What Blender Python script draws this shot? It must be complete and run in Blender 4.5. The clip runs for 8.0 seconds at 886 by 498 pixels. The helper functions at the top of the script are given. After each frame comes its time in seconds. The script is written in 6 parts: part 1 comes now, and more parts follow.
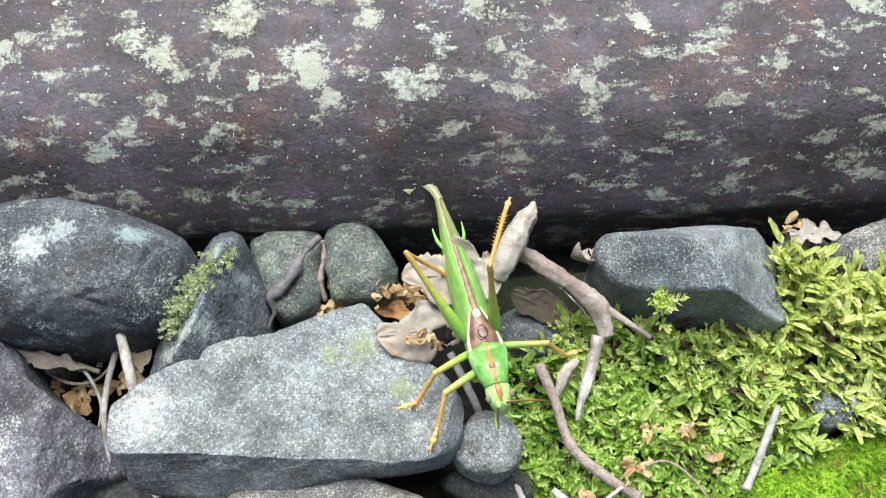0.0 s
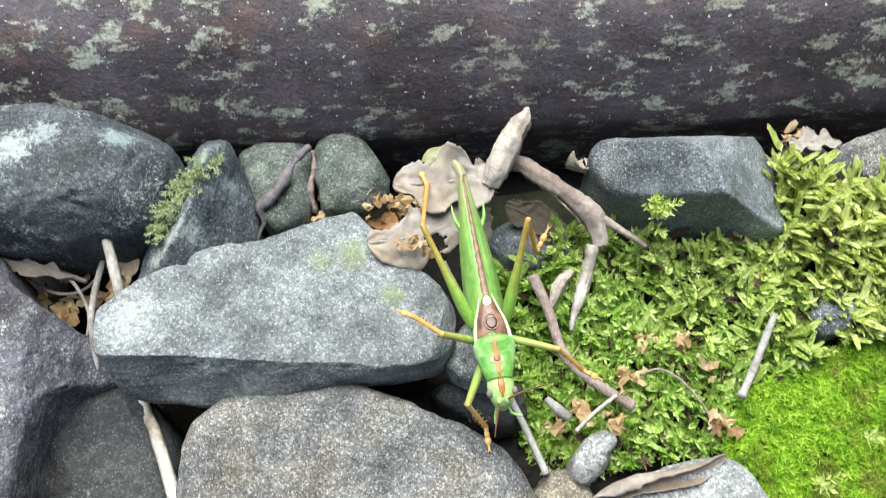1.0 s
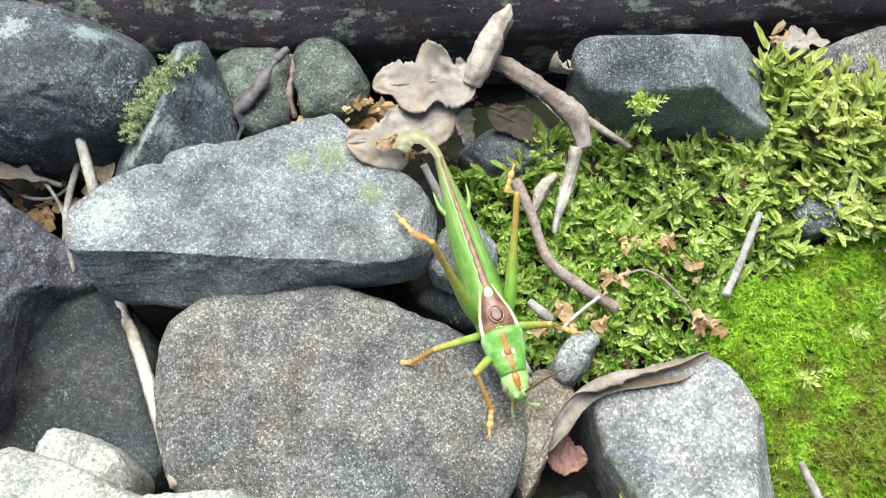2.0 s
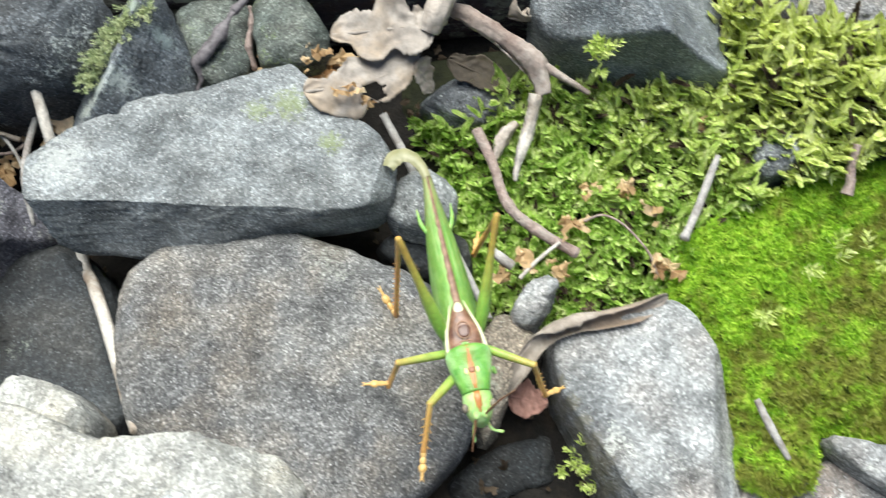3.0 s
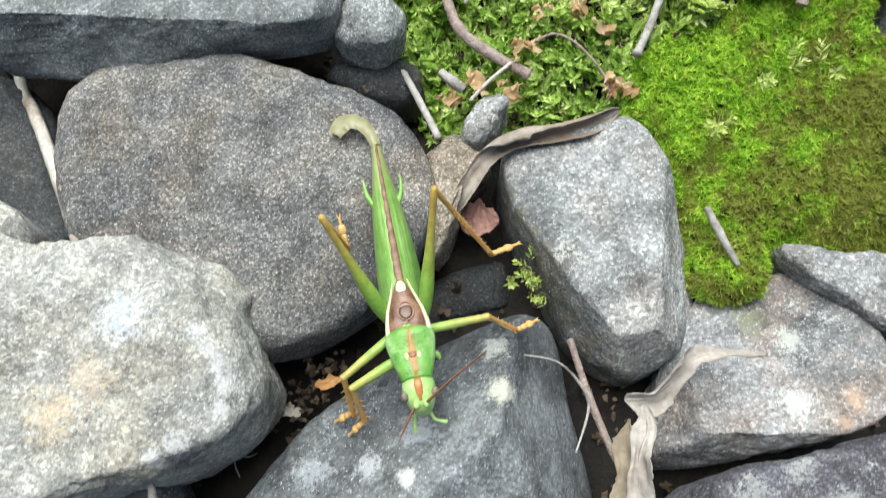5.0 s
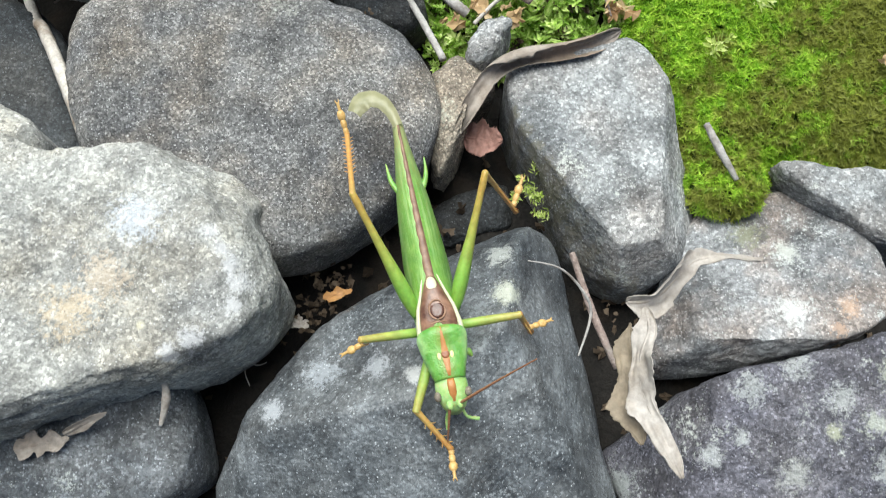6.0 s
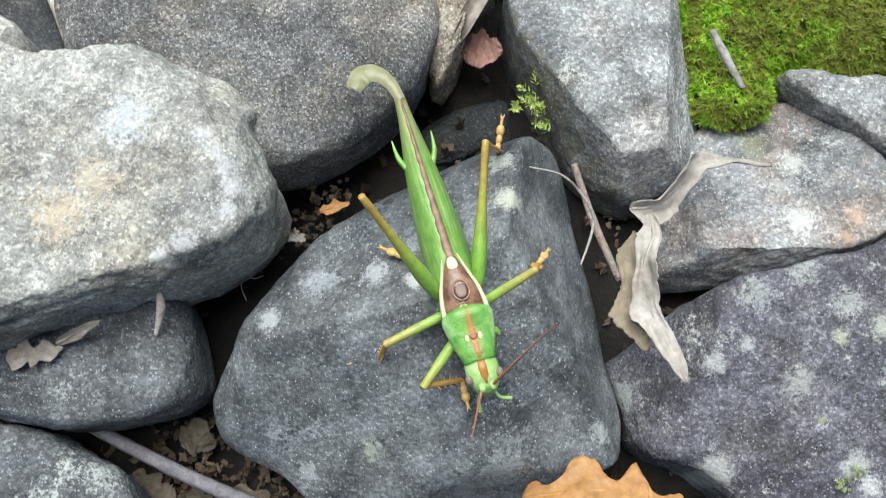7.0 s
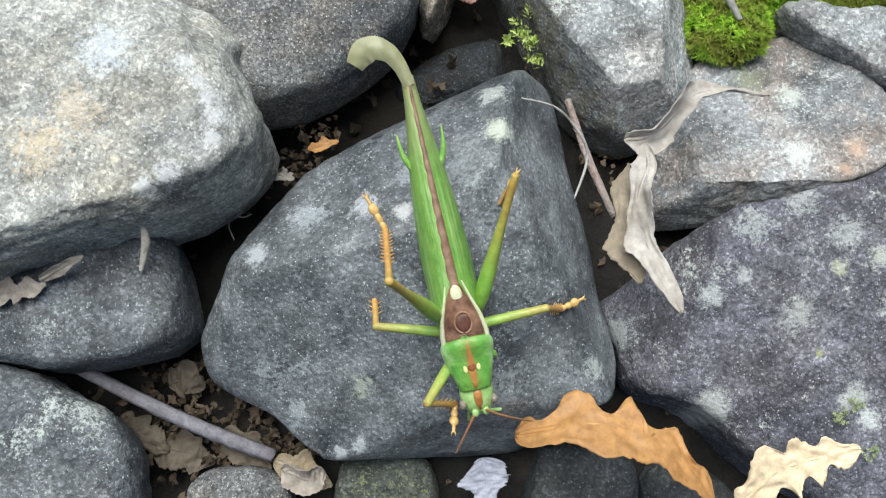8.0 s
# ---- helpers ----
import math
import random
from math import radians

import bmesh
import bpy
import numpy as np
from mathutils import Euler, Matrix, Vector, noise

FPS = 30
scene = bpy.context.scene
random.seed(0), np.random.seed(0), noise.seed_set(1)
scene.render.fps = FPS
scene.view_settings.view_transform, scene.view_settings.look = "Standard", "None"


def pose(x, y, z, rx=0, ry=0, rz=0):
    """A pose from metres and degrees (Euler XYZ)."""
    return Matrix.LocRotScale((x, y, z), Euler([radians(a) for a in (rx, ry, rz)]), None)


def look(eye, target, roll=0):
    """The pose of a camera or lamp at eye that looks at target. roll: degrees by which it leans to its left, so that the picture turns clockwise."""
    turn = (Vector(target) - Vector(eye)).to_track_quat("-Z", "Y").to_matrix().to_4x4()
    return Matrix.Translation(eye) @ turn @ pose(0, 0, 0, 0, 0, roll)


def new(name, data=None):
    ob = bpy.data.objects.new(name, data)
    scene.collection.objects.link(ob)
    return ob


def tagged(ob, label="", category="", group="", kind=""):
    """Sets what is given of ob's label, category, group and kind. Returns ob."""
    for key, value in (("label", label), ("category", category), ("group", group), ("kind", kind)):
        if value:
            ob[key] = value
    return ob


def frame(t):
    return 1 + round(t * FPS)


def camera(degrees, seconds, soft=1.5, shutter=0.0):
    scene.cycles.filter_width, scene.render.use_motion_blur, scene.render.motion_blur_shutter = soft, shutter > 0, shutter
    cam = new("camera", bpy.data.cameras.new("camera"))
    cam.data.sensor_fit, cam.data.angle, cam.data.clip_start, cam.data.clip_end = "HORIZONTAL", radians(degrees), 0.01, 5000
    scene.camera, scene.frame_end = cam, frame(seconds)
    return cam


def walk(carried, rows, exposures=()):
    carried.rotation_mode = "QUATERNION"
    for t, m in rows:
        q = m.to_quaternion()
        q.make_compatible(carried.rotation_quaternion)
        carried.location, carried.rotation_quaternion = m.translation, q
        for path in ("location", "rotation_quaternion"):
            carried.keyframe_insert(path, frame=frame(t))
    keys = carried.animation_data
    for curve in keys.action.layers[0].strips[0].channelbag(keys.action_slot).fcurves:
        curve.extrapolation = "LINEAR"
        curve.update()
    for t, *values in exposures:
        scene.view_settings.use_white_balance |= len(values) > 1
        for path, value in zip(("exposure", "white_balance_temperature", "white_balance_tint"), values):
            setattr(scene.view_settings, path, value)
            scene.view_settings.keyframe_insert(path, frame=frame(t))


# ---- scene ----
cam = camera(55.9, 8.0, soft=1.05, shutter=0.4)
PATH = [
    (0, (0.00184, 0.00068, 0.15504), (0.00031, 0.06809, 0.02105), -1.29),
    (0.5, (0.00187, -0.00242, 0.15269), (0.00042, 0.06277, 0.01761), -1.18),
    (1, (0.00360, -0.00977, 0.14667), (0.00185, 0.05330, 0.01058), -1.63),
    (1.5, (0.00398, -0.01483, 0.14393), (0.00217, 0.04558, 0.00664), -1.86),
    (1.7, (0.00561, -0.01926, 0.14156), (0.00391, 0.04071, 0.00408), -1.88),
    (2.8, (0.00768, -0.02437, 0.13660), (0.00809, 0.03084, -0.00287), -0.51),
    (3, (0.01316, -0.02792, 0.13662), (0.01276, 0.02778, -0.00265), -1.70),
    (3.5, (0.02017, -0.03175, 0.13660), (0.02052, 0.02134, -0.00369), -1.77),
    (4, (0.02198, -0.03387, 0.13778), (0.02323, 0.01849, -0.00278), -1.17),
    (4.5, (0.02170, -0.04037, 0.13206), (0.02331, 0.00988, -0.00926), -0.73),
    (5, (0.01994, -0.04852, 0.12702), (0.02093, -0.00279, -0.01583), -1.22),
    (6.3, (0.01745, -0.06380, 0.12542), (0.01914, -0.02165, -0.01853), -0.34),
    (6.5, (0.01720, -0.06472, 0.12410), (0.01858, -0.02524, -0.02060), -0.73),
    (7, (0.01668, -0.06970, 0.12071), (0.01886, -0.03213, -0.02449), 0.49),
    (7.5, (0.01655, -0.07376, 0.11840), (0.01906, -0.03795, -0.02724), 0.98),
    (8, (0.01777, -0.07618, 0.11637), (0.01979, -0.04194, -0.02966), 0.15),
]
walk(cam, [(t, look(eye, target, roll)) for t, eye, target, roll in PATH], [(0, 0.44, 6300, 3), (1.7, 0.38, 6350, 3), (4, 0.25, 6400, 3), (5.2, 0.09, 6350, 3), (6.3, 0.05, 6250, 3), (8, -0.04, 6200, 3)])

# ---- light ----
world = bpy.data.worlds.new("sky")
scene.world = world
world.use_nodes = True
_nt = world.node_tree
_sky = _nt.nodes.new("ShaderNodeTexSky")
_sky.sky_type, _sky.sun_disc = "NISHITA", False
_sky.sun_elevation, _sky.sun_rotation = radians(68.0), radians(-12.5)
_sky.air_density, _sky.dust_density = 1.0, 4.0
_nt.links.new(_sky.outputs[0], _nt.nodes["Background"].inputs[0])
_nt.nodes["Background"].inputs[1].default_value = 0.085
sun_data = bpy.data.lights.new("sun", "SUN")
sun_data.energy, sun_data.angle, sun_data.color = 5.3, radians(55), (1.0, 0.985, 0.965)
sun = new("sun", sun_data)
sun.matrix_world = look((-0.16, 0.73, 1.85), (0, 0, 0))
MM = 0.001

# ---- materials ----


class Nodes:
    """A short way to wire a material."""

    def __init__(self, name):
        self.mat = bpy.data.materials.new(name)
        self.mat.use_nodes = True
        self.t = self.mat.node_tree
        self.bsdf = self.t.nodes["Principled BSDF"]
        self.coord = self.t.nodes.new("ShaderNodeTexCoord").outputs["Object"]
        self.info = self.t.nodes.new("ShaderNodeObjectInfo")

    def node(self, kind, **values):
        n = self.t.nodes.new(kind)
        for k, v in values.items():
            n.inputs[k].default_value = v
        return n

    def link(self, a, b):
        self.t.links.new(a, b)

    def noise(self, scale, detail=4.0, rough=0.6, w=0.0, dist=0.0, own=True, stretch=None):
        n = self.t.nodes.new("ShaderNodeTexNoise")
        n.noise_dimensions = "4D"
        n.inputs["Scale"].default_value, n.inputs["Detail"].default_value = scale, detail
        n.inputs["Roughness"].default_value, n.inputs["Distortion"].default_value = rough, dist
        if stretch:
            s = self.t.nodes.new("ShaderNodeVectorMath")
            s.operation = "MULTIPLY"
            s.inputs[1].default_value = stretch
            self.link(self.coord, s.inputs[0])
            self.link(s.outputs[0], n.inputs["Vector"])
        else:
            self.link(self.coord, n.inputs["Vector"])
        if own:
            m = self.t.nodes.new("ShaderNodeMath")
            m.operation = "MULTIPLY_ADD"
            m.inputs[1].default_value, m.inputs[2].default_value = 37.0, w
            self.link(self.info.outputs["Random"], m.inputs[0])
            self.link(m.outputs[0], n.inputs["W"])
        else:
            n.inputs["W"].default_value = w
        return n.outputs["Fac"]

    def ramp(self, fac, *stops):
        n = self.t.nodes.new("ShaderNodeValToRGB")
        e = n.color_ramp.elements
        while len(e) < len(stops):
            e.new(0.5)
        for el, (p, c) in zip(e, stops):
            el.position = p
            el.color = (*c, 1) if isinstance(c, tuple) else (c, c, c, 1)
        self.link(fac, n.inputs[0])
        return n.outputs[0]

    def mix(self, fac, a, b, kind="MIX"):
        n = self.t.nodes.new("ShaderNodeMix")
        n.data_type, n.blend_type = "RGBA", kind
        for i, v in ((0, fac), (6, a), (7, b)):
            if isinstance(v, (int, float)):
                n.inputs[i].default_value = v if i == 0 else (v, v, v, 1)
            elif isinstance(v, tuple):
                n.inputs[i].default_value = (*v, 1)
            else:
                self.link(v, n.inputs[i])
        return n.outputs[2]

    def math(self, op, a, b=0.0):
        n = self.t.nodes.new("ShaderNodeMath")
        n.operation = op
        for i, v in enumerate((a, b)):
            if isinstance(v, (int, float)):
                n.inputs[i].default_value = v
            else:
                self.link(v, n.inputs[i])
        return n.outputs[0]

    def axis(self, i):
        n = self.t.nodes.new("ShaderNodeSeparateXYZ")
        self.link(self.coord, n.inputs[0])
        return n.outputs[i]

    def bump(self, height, distance, strength=1.0, after=None):
        n = self.t.nodes.new("ShaderNodeBump")
        n.inputs["Distance"].default_value, n.inputs["Strength"].default_value = distance, strength
        self.link(height, n.inputs["Height"])
        if after is not None:
            self.link(after, n.inputs["Normal"])
        return n.outputs[0]

    def patch(self, x, y, radius, speckle, soft=1.0, stops=((0.22, 0.0), (0.62, 0.56))):
        """A patch of colour, mostly lichen crust, with a crumbling edge round a place in plan (mm)."""
        at = self.t.nodes.new("ShaderNodeNewGeometry").outputs["Position"]
        flat = self.t.nodes.new("ShaderNodeVectorMath")
        flat.operation = "MULTIPLY"
        flat.inputs[1].default_value = (1, 1, 0.0)
        self.link(at, flat.inputs[0])
        d = self.t.nodes.new("ShaderNodeVectorMath")
        d.operation = "DISTANCE"
        d.inputs[1].default_value = (x * MM, y * MM, 0)
        self.link(flat.outputs[0], d.inputs[0])
        near = self.math("SUBTRACT", 1.0, self.math("DIVIDE", d.outputs["Value"], radius * MM))
        v = self.math("ADD", self.math("MAXIMUM", near, -1.0), self.math("MULTIPLY", self.math("SUBTRACT", speckle, 0.5), 5.0 * soft))
        return self.ramp(v, *stops)

    def done(self, colour, rough=0.8, normal=None, **more):
        if isinstance(colour, tuple):
            self.bsdf.inputs["Base Color"].default_value = (*colour, 1)
        else:
            self.link(colour, self.bsdf.inputs["Base Color"])
        if isinstance(rough, (int, float)):
            self.bsdf.inputs["Roughness"].default_value = rough
        else:
            self.link(rough, self.bsdf.inputs["Roughness"])
        if normal is not None:
            self.link(normal, self.bsdf.inputs["Normal"])
        for k, v in more.items():
            self.bsdf.inputs[k.replace("_", " ")].default_value = v
        return self.mat


def stone_material(name, dark, light, lichen=0.0, lichen_colour=(0.42, 0.46, 0.38), warm=(0.33, 0.29, 0.23), warmth=0.2, rough=0.72, grain=1500, patches=(), relief=0.0008, grit_mix=0.75):
    """Weathered railway ballast: grey rock with fine crystals, stains and thin lichen."""
    n = Nodes(name)
    big = n.noise(55, 5, 0.6, 1.0, 0.4)
    mid = n.noise(330, 6, 0.7, 3.0, 0.3)
    fine = n.noise(grain, 3, 0.75, 2.0)
    cell = n.t.nodes.new("ShaderNodeTexVoronoi")
    cell.inputs["Scale"].default_value = grain * 1.7
    n.link(n.coord, cell.inputs["Vector"])
    grit = n.t.nodes.new("ShaderNodeSeparateColor")
    n.link(cell.outputs["Color"], grit.inputs[0])
    col = n.mix(n.ramp(big, (0.36, 0.0), (0.62, 1.0)), dark, light)
    col = n.mix(n.math("MULTIPLY", n.ramp(n.noise(90, 4, 0.6, 9.0), (0.45, 0.0), (0.7, 1.0)), warmth), col, warm)
    col = n.mix(0.45, col, n.ramp(mid, (0.3, 0.45), (0.5, 1.0), (0.68, 1.45)), "MULTIPLY")
    col = n.mix(0.9, col, n.ramp(n.noise(130, 5, 0.65, 14.0, 0.5), (0.32, 0.45), (0.5, 1.0), (0.68, 1.5)), "MULTIPLY")
    col = n.mix(0.7, col, n.ramp(fine, (0.34, 0.65), (0.5, 1.0), (0.63, 1.4)), "MULTIPLY")
    col = n.mix(grit_mix, col, n.ramp(grit.outputs[0], (0.0, 0.42), (0.45, 0.9), (0.8, 1.12), (0.95, 2.0)), "MULTIPLY")
    spots = n.ramp(n.noise(620, 3, 0.6, 5.0), (0.62, 0.0), (0.68, 1.0))
    col = n.mix(n.math("MULTIPLY", spots, 0.2), col, tuple(min(0.54, 2.4 * c) for c in light))
    crystals = n.ramp(n.noise(1900, 3, 0.7, 25.0), (0.61, 0.0), (0.67, 1.0))
    col = n.mix(n.math("MULTIPLY", crystals, 0.55), col, tuple(min(0.64, 2.8 * c) for c in light))
    pits = n.ramp(n.noise(1200, 3, 0.7, 27.0), (0.36, 1.0), (0.42, 0.0))
    col = n.mix(n.math("MULTIPLY", pits, 0.45), col, (0.035, 0.035, 0.038))
    if lichen > 0:
        crumbs = n.math("MULTIPLY", n.math("SUBTRACT", n.noise(1500, 4, 0.8, 8.0), 0.5), 0.75)
        where = n.ramp(n.math("ADD", n.noise(75, 6, 0.68, 7.0, 0.3), crumbs), (0.68 - 0.2 * lichen, 0.0), (0.78 - 0.2 * lichen, 1.0))
        col = n.mix(n.math("MULTIPLY", where, min(0.95, 0.5 + lichen)), col, lichen_colour)
    speckle = n.noise(1000, 6, 0.85, 18.0)
    for x, y, r, tint, soft in patches:
        col = n.mix(n.patch(x, y, r, speckle, soft), col, tint)
    pin = n.t.nodes.new("ShaderNodeTexVoronoi")
    pin.inputs["Scale"].default_value = 2300
    n.link(n.coord, pin.inputs["Vector"])
    pick = n.t.nodes.new("ShaderNodeSeparateColor")
    n.link(pin.outputs["Color"], pick.inputs[0])
    grain_spot = n.math("MULTIPLY", n.ramp(pin.outputs["Distance"], (0.2, 1.0), (0.38, 0.0)), n.ramp(pick.outputs[0], (0.9, 0.0), (0.91, 1.0)))
    col = n.mix(n.math("MULTIPLY", grain_spot, 0.6), col, tuple(min(0.72, 0.12 + 3 * c) for c in light))
    height = n.math("ADD", n.math("MULTIPLY", mid, 0.5), n.math("MULTIPLY", fine, 0.6))
    return n.done(col, n.ramp(mid, (0.3, rough - 0.12), (0.7, rough + 0.12)), n.bump(height, relief, 1.0), Specular_IOR_Level=0.4)


M = {}
# dark rock, its colour lowered further for the shade in deep gaps
M["dark"] = stone_material("shade_dark_basalt", (0.014, 0.016, 0.018), (0.044, 0.049, 0.053), 0.12, (0.28, 0.31, 0.26), warmth=0.1)
M["bluish"] = stone_material("blue_grey_basalt", (0.05, 0.056, 0.064), (0.15, 0.16, 0.17), 0.42, (0.48, 0.51, 0.48), warmth=0.12, rough=0.56)
M["grey"] = stone_material("grey_rock", (0.165, 0.178, 0.18), (0.33, 0.345, 0.34), 0.15, (0.5, 0.51, 0.47), warmth=0.15, grain=1700)
M["slab"] = stone_material("grey_slab_rock", (0.105, 0.117, 0.123), (0.245, 0.262, 0.267), 0.25, (0.46, 0.48, 0.46), warmth=0.1, grain=1700, grit_mix=0.6, patches=[(-15.9, 57.4, 4.5, (0.2, 0.25, 0.07), 0.8), (-21.7, 55.7, 3, (0.2, 0.25, 0.07), 1), (-7.7, 49.2, 3, (0.2, 0.25, 0.07), 1), (-54.9, 42.7, 6, (0.5, 0.52, 0.5), 1.2)])
M["brown_grey"] = stone_material("brown_grey_rock", (0.085, 0.086, 0.09), (0.215, 0.212, 0.204), 0.2, (0.44, 0.45, 0.4), warm=(0.27, 0.22, 0.16), warmth=0.5, grain=1900, grit_mix=1.0)
M["pale"] = stone_material("pale_limestone", (0.23, 0.23, 0.218), (0.44, 0.438, 0.402), 0.35, (0.57, 0.57, 0.53), (0.48, 0.42, 0.31), 0.4, 0.85, 1400, grit_mix=0.5, patches=[(-15.8, -20.8, 1.8, (0.64, 0.64, 0.65), 0.6), (-14.3, -23.5, 1.8, (0.64, 0.64, 0.65), 0.6), (-12.9, -26.1, 2.2, (0.64, 0.64, 0.65), 0.6), (-11.6, -28.8, 2.6, (0.64, 0.64, 0.65), 0.6), (-12.2, -32.5, 2.2, (0.64, 0.64, 0.65), 0.7), (-18.3, -37.0, 2.6, (0.64, 0.64, 0.65), 0.8), (-21.4, -38.7, 2.2, (0.64, 0.64, 0.65), 0.8), (-25.7, -34.8, 1, (0.75, 0.7, 0.5), 0.3), (-27.3, -18.4, 5, (0.6, 0.64, 0.7), 1.2), (-36.1, -32.4, 5, (0.62, 0.5, 0.34), 1.2), (-31.6, -27.6, 5, (0.6, 0.5, 0.38), 1.2)])
# olive-brown film on the side of the pale block
OLIVE = [(33 + 1.6 * k, 4.5 - 3.5 * k, 2.2 + 0.1 * k, (0.13, 0.115, 0.07), 0.8) for k in range(7)] + [(44.5, -21, 3.2, (0.15, 0.13, 0.085), 0.8), (48, -25.5, 3, (0.15, 0.13, 0.085), 0.8), (52.5, -26.5, 2.4, (0.2, 0.18, 0.13), 0.9)]
M["light"] = stone_material("light_grey_rock", (0.15, 0.157, 0.161), (0.31, 0.318, 0.316), 0.3, (0.6, 0.62, 0.57), (0.45, 0.33, 0.25), 0.2, 0.8, 1300, grit_mix=0.6, patches=OLIVE)
M["mottled"] = stone_material("mottled_light_rock", (0.1, 0.104, 0.108), (0.26, 0.264, 0.268), 0.5, (0.5, 0.52, 0.5), (0.42, 0.31, 0.24), 0.5, 0.8, 1300, grit_mix=0.55, relief=0.0005, patches=[(88, -33, 2.5, (0.5, 0.33, 0.22), 0.9), (85, -37, 2.0, (0.48, 0.32, 0.22), 0.9), (78, -33, 3.8, (0.72, 0.74, 0.72), 0.7), (80, -22, 3.0, (0.62, 0.64, 0.58), 0.8), (74, -18, 4.0, (0.24, 0.25, 0.15), 1.0)])
M["spotted"] = stone_material("lichen_spotted_rock", (0.052, 0.05, 0.064), (0.145, 0.142, 0.165), 0.5, (0.5, 0.52, 0.48), warmth=0.12, patches=[(59.3, -73, 4.2, (0.55, 0.56, 0.52), 0.5), (59.4, -56.5, 2.5, (0.58, 0.6, 0.58), 0.7), (72, -60, 3.5, (0.5, 0.51, 0.47), 0.75), (78, -54, 1.8, (0.5, 0.52, 0.36), 0.6), (47, -60, 3.5, (0.5, 0.53, 0.5), 1.0), (80, -73, 3.5, (0.55, 0.57, 0.53), 0.8), (75, -66, 1.0, (0.42, 0.44, 0.2), 0.5), (79, -49, 3.2, (0.55, 0.57, 0.54), 0.9), (87, -46, 3.6, (0.58, 0.6, 0.5), 0.8), (84, -53, 2.8, (0.55, 0.58, 0.48), 0.8), (66, -47, 3.4, (0.5, 0.52, 0.5), 1.1), (73, -44, 3.0, (0.5, 0.52, 0.5), 1.1), (86, -60, 3.5, (0.5, 0.52, 0.5), 1.0), (82, -76, 2.6, (0.7, 0.72, 0.7), 0.6), (64, -54, 1.6, (0.62, 0.64, 0.62), 0.7)])
M["boulder"] = stone_material("dark_lichened_boulder", (0.03, 0.035, 0.042), (0.09, 0.1, 0.11), 0.34, (0.6, 0.64, 0.62), warmth=0.1, patches=[(-76.9, 71.2, 5, (0.66, 0.7, 0.68), 0.7), (-71.8, 74.3, 4, (0.5, 0.56, 0.56), 0.9), (-58.9, 74.7, 4, (0.4, 0.5, 0.5), 0.8)])
M["ridge"] = stone_material("mossy_blue_grey_rock", (0.045, 0.055, 0.065), (0.13, 0.145, 0.16), 0.35, (0.42, 0.48, 0.45), warmth=0.1, rough=0.56, patches=[(-49.3, 57.7, 3.2, (0.55, 0.6, 0.56), 0.7), (-46.0, 59.0, 3, (0.5, 0.55, 0.52), 0.8), (-52.2, 54.6, 3, (0.5, 0.54, 0.48), 0.8), (-44.8, 73.3, 2.6, (0.46, 0.54, 0.42), 0.7), (-40.3, 70.7, 2.2, (0.42, 0.5, 0.48), 0.9)])
# lichen and scuffs; the grey-blue patches also paint the upper face's sheen
M["slate"] = stone_material("slate_blue_rock", (0.05, 0.056, 0.062), (0.17, 0.182, 0.19), 0.6, (0.25, 0.27, 0.28), warmth=0.08, rough=0.34, relief=0.0005, grit_mix=0.5, patches=[(29, -30.5, 3.2, (0.72, 0.74, 0.6), 0.5), (28.5, -23, 3, (0.55, 0.57, 0.53), 0.9), (14, -43, 2.4, (0.8, 0.8, 0.78), 0.5), (-1, -41, 4, (0.42, 0.45, 0.48), 0.9), (16, -36, 4, (0.42, 0.45, 0.48), 0.9), (-8.5, -46.7, 2.5, (0.55, 0.57, 0.6), 0.8), (8, -41, 3, (0.55, 0.57, 0.6), 0.9), (42, -66, 2.5, (0.55, 0.58, 0.55), 0.8), (2, -76.5, 1.8, (0.66, 0.68, 0.68), 0.6), (5, -75.5, 1.8, (0.66, 0.68, 0.68), 0.6), (6, -67, 2.4, (0.42, 0.45, 0.36), 0.9), (-4, -70, 2.6, (0.42, 0.45, 0.46), 0.9)])
M["smooth_blue"] = stone_material("smooth_blue_grey_rock", (0.1, 0.115, 0.125), (0.24, 0.262, 0.275), 0.12, (0.45, 0.48, 0.46), warmth=0.15, rough=0.5, grain=2200)
M["mossy"] = stone_material("algae_green_rock", (0.045, 0.055, 0.05), (0.12, 0.14, 0.125), 0.5, (0.2, 0.26, 0.12), warmth=0.15)
M["greenish"] = stone_material("green_stained_rock", (0.035, 0.042, 0.036), (0.09, 0.098, 0.084), 0.4, (0.2, 0.22, 0.1), warmth=0.2)
M["earthy"] = stone_material("earthy_rock", (0.1, 0.085, 0.066), (0.25, 0.21, 0.165), 0.5, (0.42, 0.42, 0.34), warmth=0.4, rough=0.9)


# lichen crusts on the rail's head: x, y and radius (mm)
RAIL_CRUSTS = [(-27, 110, 6.0), (-23, 104, 3.5), (-63, 116, 4.5), (-57, 112, 4.0), (-46, 109, 2.4), (-38, 107, 2.4), (7, 124, 3.6), (11, 115, 2.4), (-15, 121, 3.0), (41, 120, 3.0), (30, 107, 2.0), (69, 111, 2.2), (-25, 126, 3.0), (-90, 113, 3.5), (86, 125, 3.0)]


